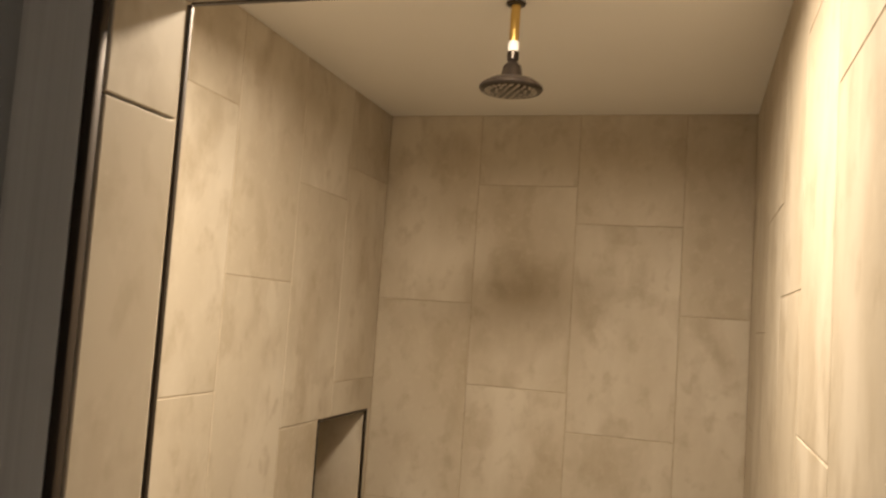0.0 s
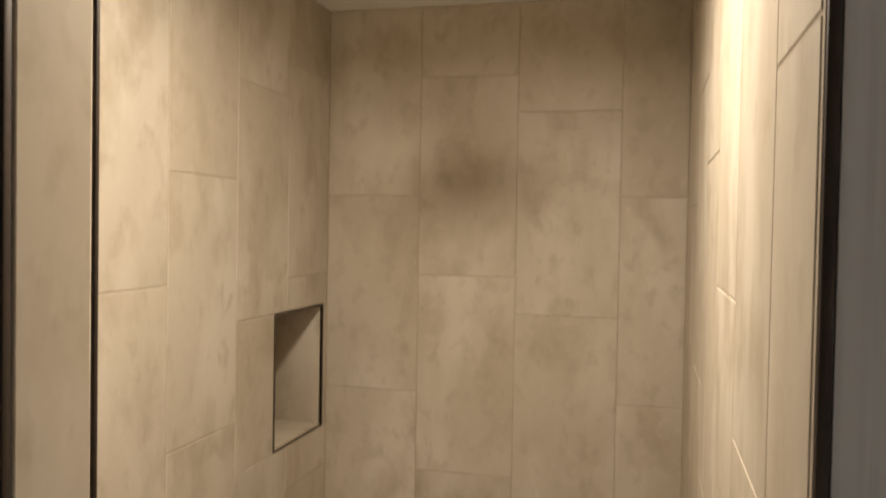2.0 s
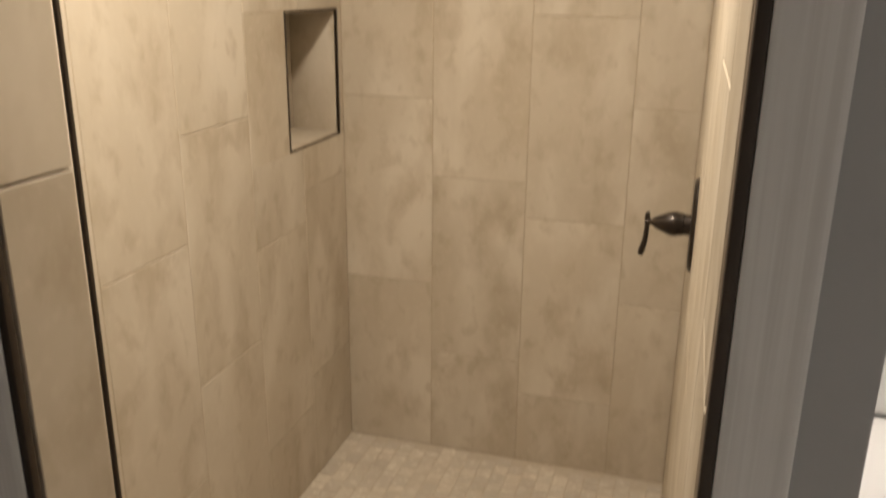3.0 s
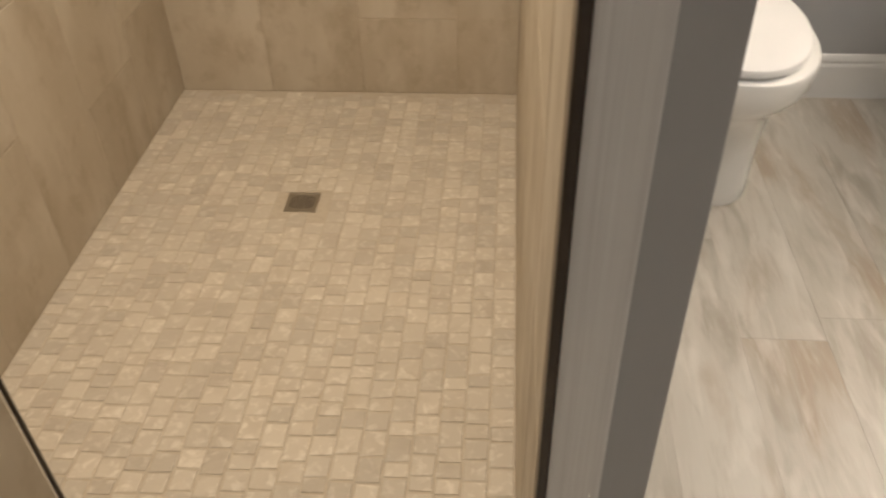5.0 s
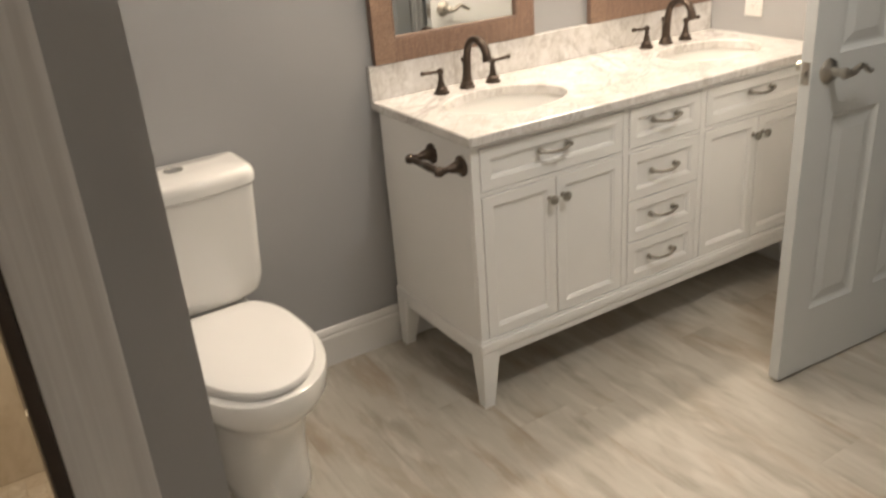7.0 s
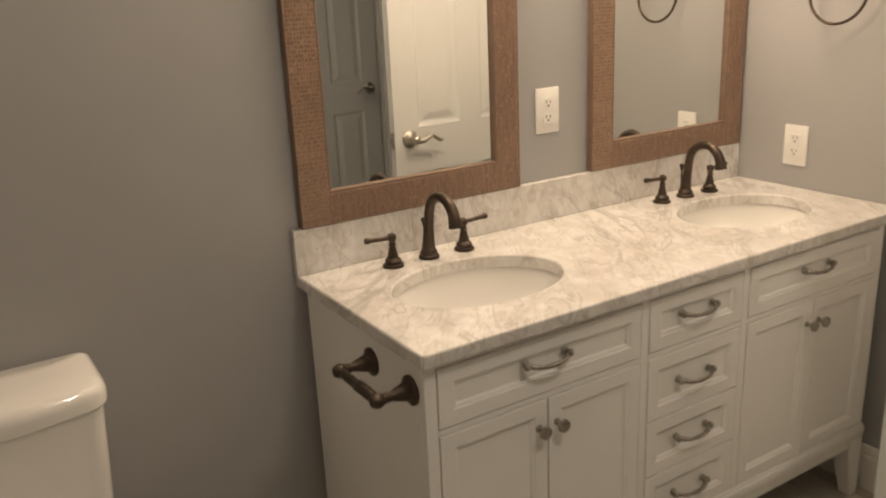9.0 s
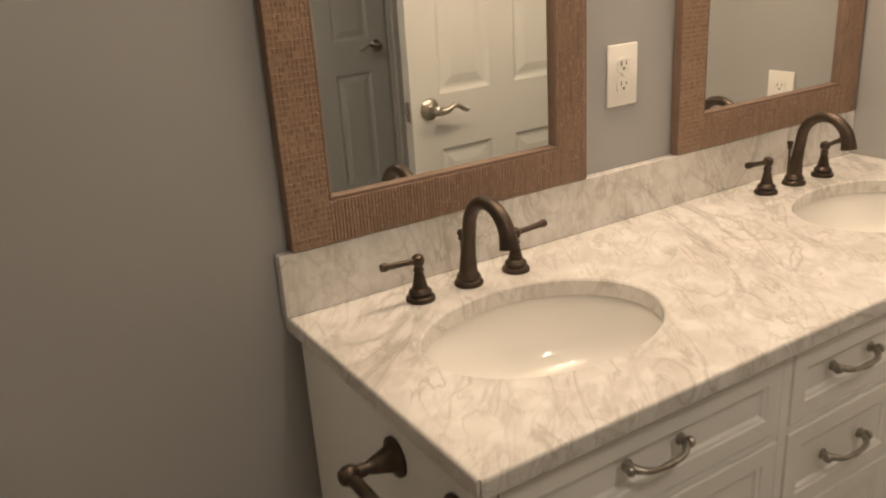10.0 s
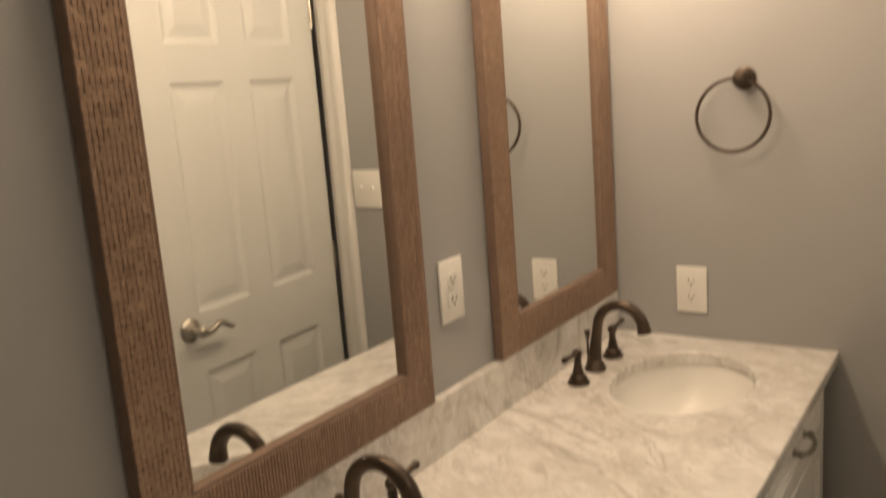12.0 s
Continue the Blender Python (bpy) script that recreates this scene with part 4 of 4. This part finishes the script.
bell = [(0.0085, 2.2580), (0.0115, 2.2560), (0.0115, 2.2410), (0.009, 2.2380), (0.013, 2.2320), (0.018, 2.2270), (0.024, 2.1920), (0.034, 2.1800), (0.048, 2.1980), (0.057, 2.1920), (0.0615, 2.1880), (0.0630, 2.1830), (0.0605, 2.1790), (0.059, 2.1780), (0.001, 2.1800)]
bell_ob = part("bell", moved(lathe(bell, 48), pose(HX, HY, 0)), M_DARKBRONZE, sh)
noz = lathe([(0.0032, 0.0), (0.0028, -0.003), (0.001, -0.0034)], 8)
me_noz = mesh_of("nozzle", noz, M_NICKEL, True)
for r, n in ((0.0, 1), (0.015, 6), (0.029, 12), (0.043, 18), (0.049, 24)):
    for i in range(n):
        a = 2 * math.pi * i / n
        ob = new("nozzle", me_noz)
        ob.parent = bell_ob
        ob.location = (HX + r * math.cos(a), HY + r * math.sin(a), 2.1790)

vl = thing("shower_valve", "dark bronze shower valve trim with lever handle", "shower valve")
VY, VZ = -0.697, 1.042
bm = loft([[(x, VY + 0.066 * k * math.cos(a), VZ + 0.097 * k * math.sin(a)) for a in (2 * math.pi * i / 48 for i in range(48))] for x, k in ((SXR - 0.0005, 1.0), (SXR - 0.004, 1.0), (SXR - 0.008, 0.95), (SXR - 0.009, 0.88))])
part("escutcheon", bm, M_DARKBRONZE, vl)
bm = lathe([(0.021, 0.008), (0.021, 0.022), (0.023, 0.024), (0.023, 0.032), (0.0255, 0.036), (0.025, 0.046), (0.019, 0.062), (0.011, 0.078), (0.006, 0.086), (0.0075, 0.090), (0.007, 0.098), (0.002, 0.100)], 32)
part("cone", moved(bm, pose(SXR, VY, VZ, 0, -90)), M_DARKBRONZE, vl)
part("lever", tube([(SXR - 0.094, VY, VZ + 0.020), (SXR - 0.095, VY, VZ + 0.010), (SXR - 0.094, VY, VZ - 0.01), (SXR - 0.096, VY, VZ - 0.04), (SXR - 0.101, VY, VZ - 0.062), (SXR - 0.103, VY, VZ - 0.072)], [0.004, 0.0055, 0.0048, 0.0055, 0.007, 0.005], 14), M_DARKBRONZE, vl)

# niche
nb = SXL - 0.158
def nslab(x0, x1, y0, y1, z0, z1):
    return box(x0, x1, y0, y1, z0, z1, 0.001)
for b in (nslab(nb - 0.004, nb, NY0, NY1, NZ0, NZ1), nslab(nb, SXL - 0.008, NY0 - 0.004, NY0 + 0.004, NZ0, NZ1), nslab(nb, SXL - 0.008, NY1 - 0.004, NY1 + 0.004, NZ0, NZ1),
          nslab(nb, SXL - 0.008, NY0 + 0.0045, NY1 - 0.0045, NZ0 - 0.004, NZ0 + 0.004), nslab(nb, SXL - 0.008, NY0 + 0.0045, NY1 - 0.0045, NZ1 - 0.004, NZ1 + 0.004)):
    part("niche_tile", b, M_TILE, sh_left)
s = 0.006
bm = box(SXL - 0.008, SXL + 0.002, NY0 - s, NY0, NZ0 - s, NZ1 + s, 0.001)
box(SXL - 0.008, SXL + 0.002, NY1, NY1 + s, NZ0 - s, NZ1 + s, 0.001, bm=bm)
box(SXL - 0.008, SXL + 0.002, NY0, NY1, NZ1, NZ1 + s, 0.001, bm=bm)
box(SXL - 0.0078, SXL + 0.002, NY0, NY1, NZ0 - s + 0.001, NZ0 - 0.001, 0.001, bm=bm)
solid("edge_strip", bm, M_STRIP, "dark bronze edge strip round the niche", "edge strip", "structure")

# drain grate
DX, DYY = -1.722, -0.519
dr = thing("floor_drain", "small square steel drain grate in the mosaic", "drain")
G, K = 0.044, 0.037
for r in ((-G, G, -G, -K), (-G, G, K, G), (-G, -K, -K + 0.0003, K - 0.0003), (K, G, -K + 0.0003, K - 0.0003)):
    part("rim", box(DX + r[0], DX + r[1], DYY + r[2], DYY + r[3], SZF - 0.012, SZF + 0.001, 0.001), M_NICKEL, dr)
plate = part("plate", box(DX - K, DX + K, DYY - K, DYY + K, SZF - 0.012, SZF - 0.0002), M_NICKEL, dr, "slotted steel grate")
# near-black bars on the solid plate stand in for shaded openings
for i in range(-4, 5):
    x, half = DX + i * 0.0076, 0.031 - 0.0016 * abs(i)
    part("slot", box(x - 0.0012, x + 0.0012, DYY - half, DYY + half, SZF - 0.003, SZF + 0.0001), M_GAP, plate)

# ---- lamps ----
dl = thing("recessed_light", "round white recessed light in the shower ceiling", "downlight")
part("trim_ring", moved(lathe([(0.055, -0.001), (0.085, -0.001), (0.087, -0.004), (0.082, -0.008), (0.058, -0.006), (0.055, -0.001)], 40, cap=False), pose(LX, LY, CEIL + 0.002)), M_TRIM, dl)
part("lens", moved(lathe([(0.0555, -0.0005), (0.0555, -0.003), (0.001, -0.004)], 32), pose(LX, LY, CEIL + 0.002)), M_GLOW, dl, "glowing frosted lens")
# glowing body made up for the fill lamp, out of view
cl = thing("ceiling_light", "added unseen fill light, round with frosted glass", "ceiling light")
part("base", moved(lathe([(0.16, CEIL), (0.16, CEIL - 0.012), (0.155, CEIL - 0.016)], 40), pose(0.20, -1.62, 0)), M_NICKEL, cl)
part("diffuser", moved(lathe([(0.150, CEIL - 0.0165), (0.148, CEIL - 0.018), (0.10, CEIL - 0.022), (0.001, CEIL - 0.024)], 40), pose(0.20, -1.62, 0)), M_GLOW, cl, "glowing frosted disc of the added fill light")
for cx in (0.39, 1.21):
    vlgt = thing("vanity_light", "three-bulb bronze vanity light above the mirror", "vanity light", "vanity lights")
    part("backplate", box(cx - 0.27, cx + 0.27, -0.020, -0.0005, 2.08, 2.16, 0.006), M_BRONZE, vlgt)
    for dx in (-0.17, 0, 0.17):
        part("arm", tube([(cx + dx, -0.019, 2.12), (cx + dx, -0.08, 2.125), (cx + dx, -0.125, 2.12), (cx + dx, -0.13, 2.09)], 0.007, 10), M_BRONZE, vlgt)
        part("socket", moved(lathe([(0.022, 2.075), (0.024, 2.085), (0.016, 2.10), (0.004, 2.105)], 20), pose(cx + dx, -0.13, 0)), M_BRONZE, vlgt)
        g = part("bulb", moved(lathe([(0.012, 2.074), (0.020, 2.062), (0.030, 2.040), (0.030, 2.025), (0.020, 2.008), (0.002, 2.002)], 24), pose(cx + dx, -0.13, 0)), M_GLOW, vlgt, "lit frosted bulb")
        g.visible_shadow = False

# ---- tiles of the shower walls ----
def tile_columns(parent, edges, rows, place, z0=SZF, z1=CEIL, cut=None, pitch=0.613):
    """edges: positions of the vertical joints; rows: a joint's height for each column; place(u0, u1, z0, z1): a bevelled slab."""
    for (u0, u1), zj in zip(zip(edges, edges[1:]), rows):
        zs = sorted({z0, z1, *[z for z in (zj + pitch * k for k in range(-5, 6)) if z0 + 0.02 < z < z1 - 0.02]})
        for a, b in zip(zs, zs[1:]):
            g = GAP / 2
            pieces = [(u0 + g, u1 - g, a + (g if a > z0 else 0), b - (g if b < z1 else 0))]
            if cut:
                pieces = [q for piece in pieces for q in split(piece, cut)]
            for q in pieces:
                part("tile", place(*q), M_TILE, parent, smooth=False)


def split(p, c):
    """p less the rectangle c."""
    u0, u1, a, b = p
    c0, c1, ca, cb = c
    if u1 <= c0 or u0 >= c1 or b <= ca or a >= cb:
        return [p]
    out = []
    if a < ca:
        out.append((u0, u1, a, ca))
    if b > cb:
        out.append((u0, u1, cb, b))
    lo, hi = max(a, ca), min(b, cb)
    if u0 < c0:
        out.append((u0, c0, lo, hi))
    if u1 > c1:
        out.append((c1, u1, lo, hi))
    return [q for q in out if q[1] - q[0] > 0.006 and q[3] - q[2] > 0.006]


BV = 0.0012
tile_columns(sh_back, [SXL, -1.945, -1.639, -1.331, SXR], [1.160, 0.914, 0.802, 1.160], lambda u0, u1, a, b: box(u0, u1, SYB, SYB + TT, a, b, BV, 1))
ye = [IY + 0.003, -1.425, -1.118, -0.812, -0.506, -0.204, SYB]
tile_columns(sh_left, ye, [1.775, 1.165, 0.925, 1.173, 0.813, 0.910], lambda u0, u1, a, b: box(SXL - TT, SXL, u0, u1, a, b, BV, 1), cut=(NY0 - 0.0075, NY1 + 0.0075, NZ0 - 0.0075, NZ1 + 0.0075))
yr = [FY + 0.007, -1.612, -1.310, -1.005, -0.700, -0.395, -0.09, SYB]
tile_columns(sh_right, yr, [1.819, 1.421, 1.589, 1.805, 1.37, 1.74, 1.49], lambda u0, u1, a, b: box(SXR, SXR + TT, u0, u1, a, b, BV, 1))
tile_columns(sh_front, [FY + 0.0105, IY - 0.0075], [1.323], lambda u0, u1, a, b: box(OXL - 0.0115, OXL, u0, u1, a, b, BV, 1), z1=HEAD, pitch=0.572)
tile_columns(sh_front, [SXL + 0.0005, -2.0, OXL - 0.0105], [1.3, 1.0], lambda u0, u1, a, b: box(u0, u1, IY - TT, IY, a, b, BV, 1))
for x0, x1 in ((OXL + 0.001, -1.690), (-1.6865, SXR - 0.001)):
    part("tile", box(x0, x1, FY + 0.0105, IY - 0.0075, HEAD, HEAD + 0.0115, BV, 1), M_TILE, sh_front, smooth=False)
for x0, x1 in ((SXL + 0.0005, -1.85), (-1.8465, -1.25), (-1.2465, SXR - 0.0005)):
    part("tile", box(max(x0, OXL - 0.009) if x0 > -2 else OXL - 0.009, x1, IY - TT, IY, HEAD + 0.0125, CEIL, BV, 1), M_TILE, sh_front, smooth=False) if x1 > OXL else None

# ---- mosaic of the shower floor ----
def stone_mesh(w, d, seed):
    r = random.Random(seed)
    def j():
        return r.uniform(-0.0020, 0.0020)
    low = [(-w / 2, -d / 2), (w / 2, -d / 2), (w / 2, d / 2), (-w / 2, d / 2)]
    v = [(x + j(), y + j(), -0.006) for x, y in low] + [(x * 0.97 + j(), y * 0.97 + j(), -0.0012) for x, y in low] + [(x * 0.88, y * 0.88, r.uniform(-0.0002, 0.0006)) for x, y in low]
    f = [(8, 9, 10, 11)] + [(k * 4 + i, k * 4 + (i + 1) % 4, k * 4 + 4 + (i + 1) % 4, k * 4 + 4 + i) for k in (0, 1) for i in range(4)]
    return v, f


CW = 0.0503
rnd = random.Random(11)
LENS = (0.036, 0.0485, 0.0485, 0.062)
SHAPES = [(ln, stone_mesh(CW - 0.0028, ln - 0.0028, 40 + i)) for i, ln in enumerate(LENS * 2)]
MESHES = []
for ln, (v, f) in SHAPES:
    me = bpy.data.meshes.new("stone")
    me.from_pydata(v, [], f)
    me.materials.append(M_STONE)
    MESHES.append(me)
verts, faces, singles = [], [], 0
ncol = int((SXR - SXL) / CW)
off = SXL + ((SXR - SXL) - ncol * CW) / 2
for c in range(ncol):
    x = off + (c + 0.5) * CW
    y = FY + 0.034 + rnd.uniform(0, 0.03)
    while True:
        k = rnd.randrange(len(SHAPES))
        ln, (v, f) = SHAPES[k]
        if y + ln > SYB - 0.001:
            break
        cy = y + ln / 2
        y += ln
        if abs(x - DX) < 0.060 and abs(cy - DYY) < 0.064:
            continue
        if x < OXL and cy < IY + 0.03:
            continue
        if singles < 300 and -0.95 < cy < -0.30:
            ob = new("stone", MESHES[k])
            ob.parent = sh_floor
            ob.location = (x, cy, SZF)
            singles += 1
        else:
            n = len(verts)
            verts += [(x + a, cy + b, SZF + z) for a, b, z in v]
            faces += [tuple(n + q for q in t) for t in f]
me = bpy.data.meshes.new("stone_field")
me.from_pydata(verts, [], faces)
me.materials.append(M_STONE_J)
ob = new("stone_field", me)
ob.parent = sh_floor
tagged(ob, "small tumbled beige stone mosaic pieces", kind="stuff")

# ---- floor planks ----
PW, PL = 0.178, 1.22
rnd = random.Random(5)


def plank(x0, x1, y0, y1):
    g = 0.0001
    part("plank", box(x0 + g, x1 - g, y0 + g, y1 - g, -0.0044, 0.0, 0.0004, 1), M_PLANK, floor, smooth=False)


i0 = int((XL - 0.04) / PW) - 1
for i in range(i0, int((XW - 0.04) / PW) + 1):
    x0, x1 = max(0.04 + i * PW, XL), min(0.04 + (i + 1) * PW, XW)
    if x1 - x0 < 0.01:
        continue
    y = YB - rnd.uniform(0.1, PL) if i != -3 else -0.98 - 2 * PL
    while y < 0:
        a, b = max(y, YB), min(y + PL, 0.0)
        y += PL
        if b - a < 0.02:
            continue
        if x1 <= PXR - 0.05:
            b = min(b, FY - 0.001)
            if b - a > 0.02:
                plank(x0, x1, a, b)
        elif x0 < PXR - 0.001:
            if a < FY - 0.02:
                plank(x0, x1, a, min(b, FY - 0.001))
            if b > FY + 0.02:
                plank(PXR, x1, max(a, FY), b)
        elif x1 > XR and x0 < XR + 0.13:
            plank(x0, x1, a, b) if b < DY1 else (plank(x0, XR, a, b) if x0 < XR - 0.01 else None)
        else:
            plank(x0, x1, a, b)
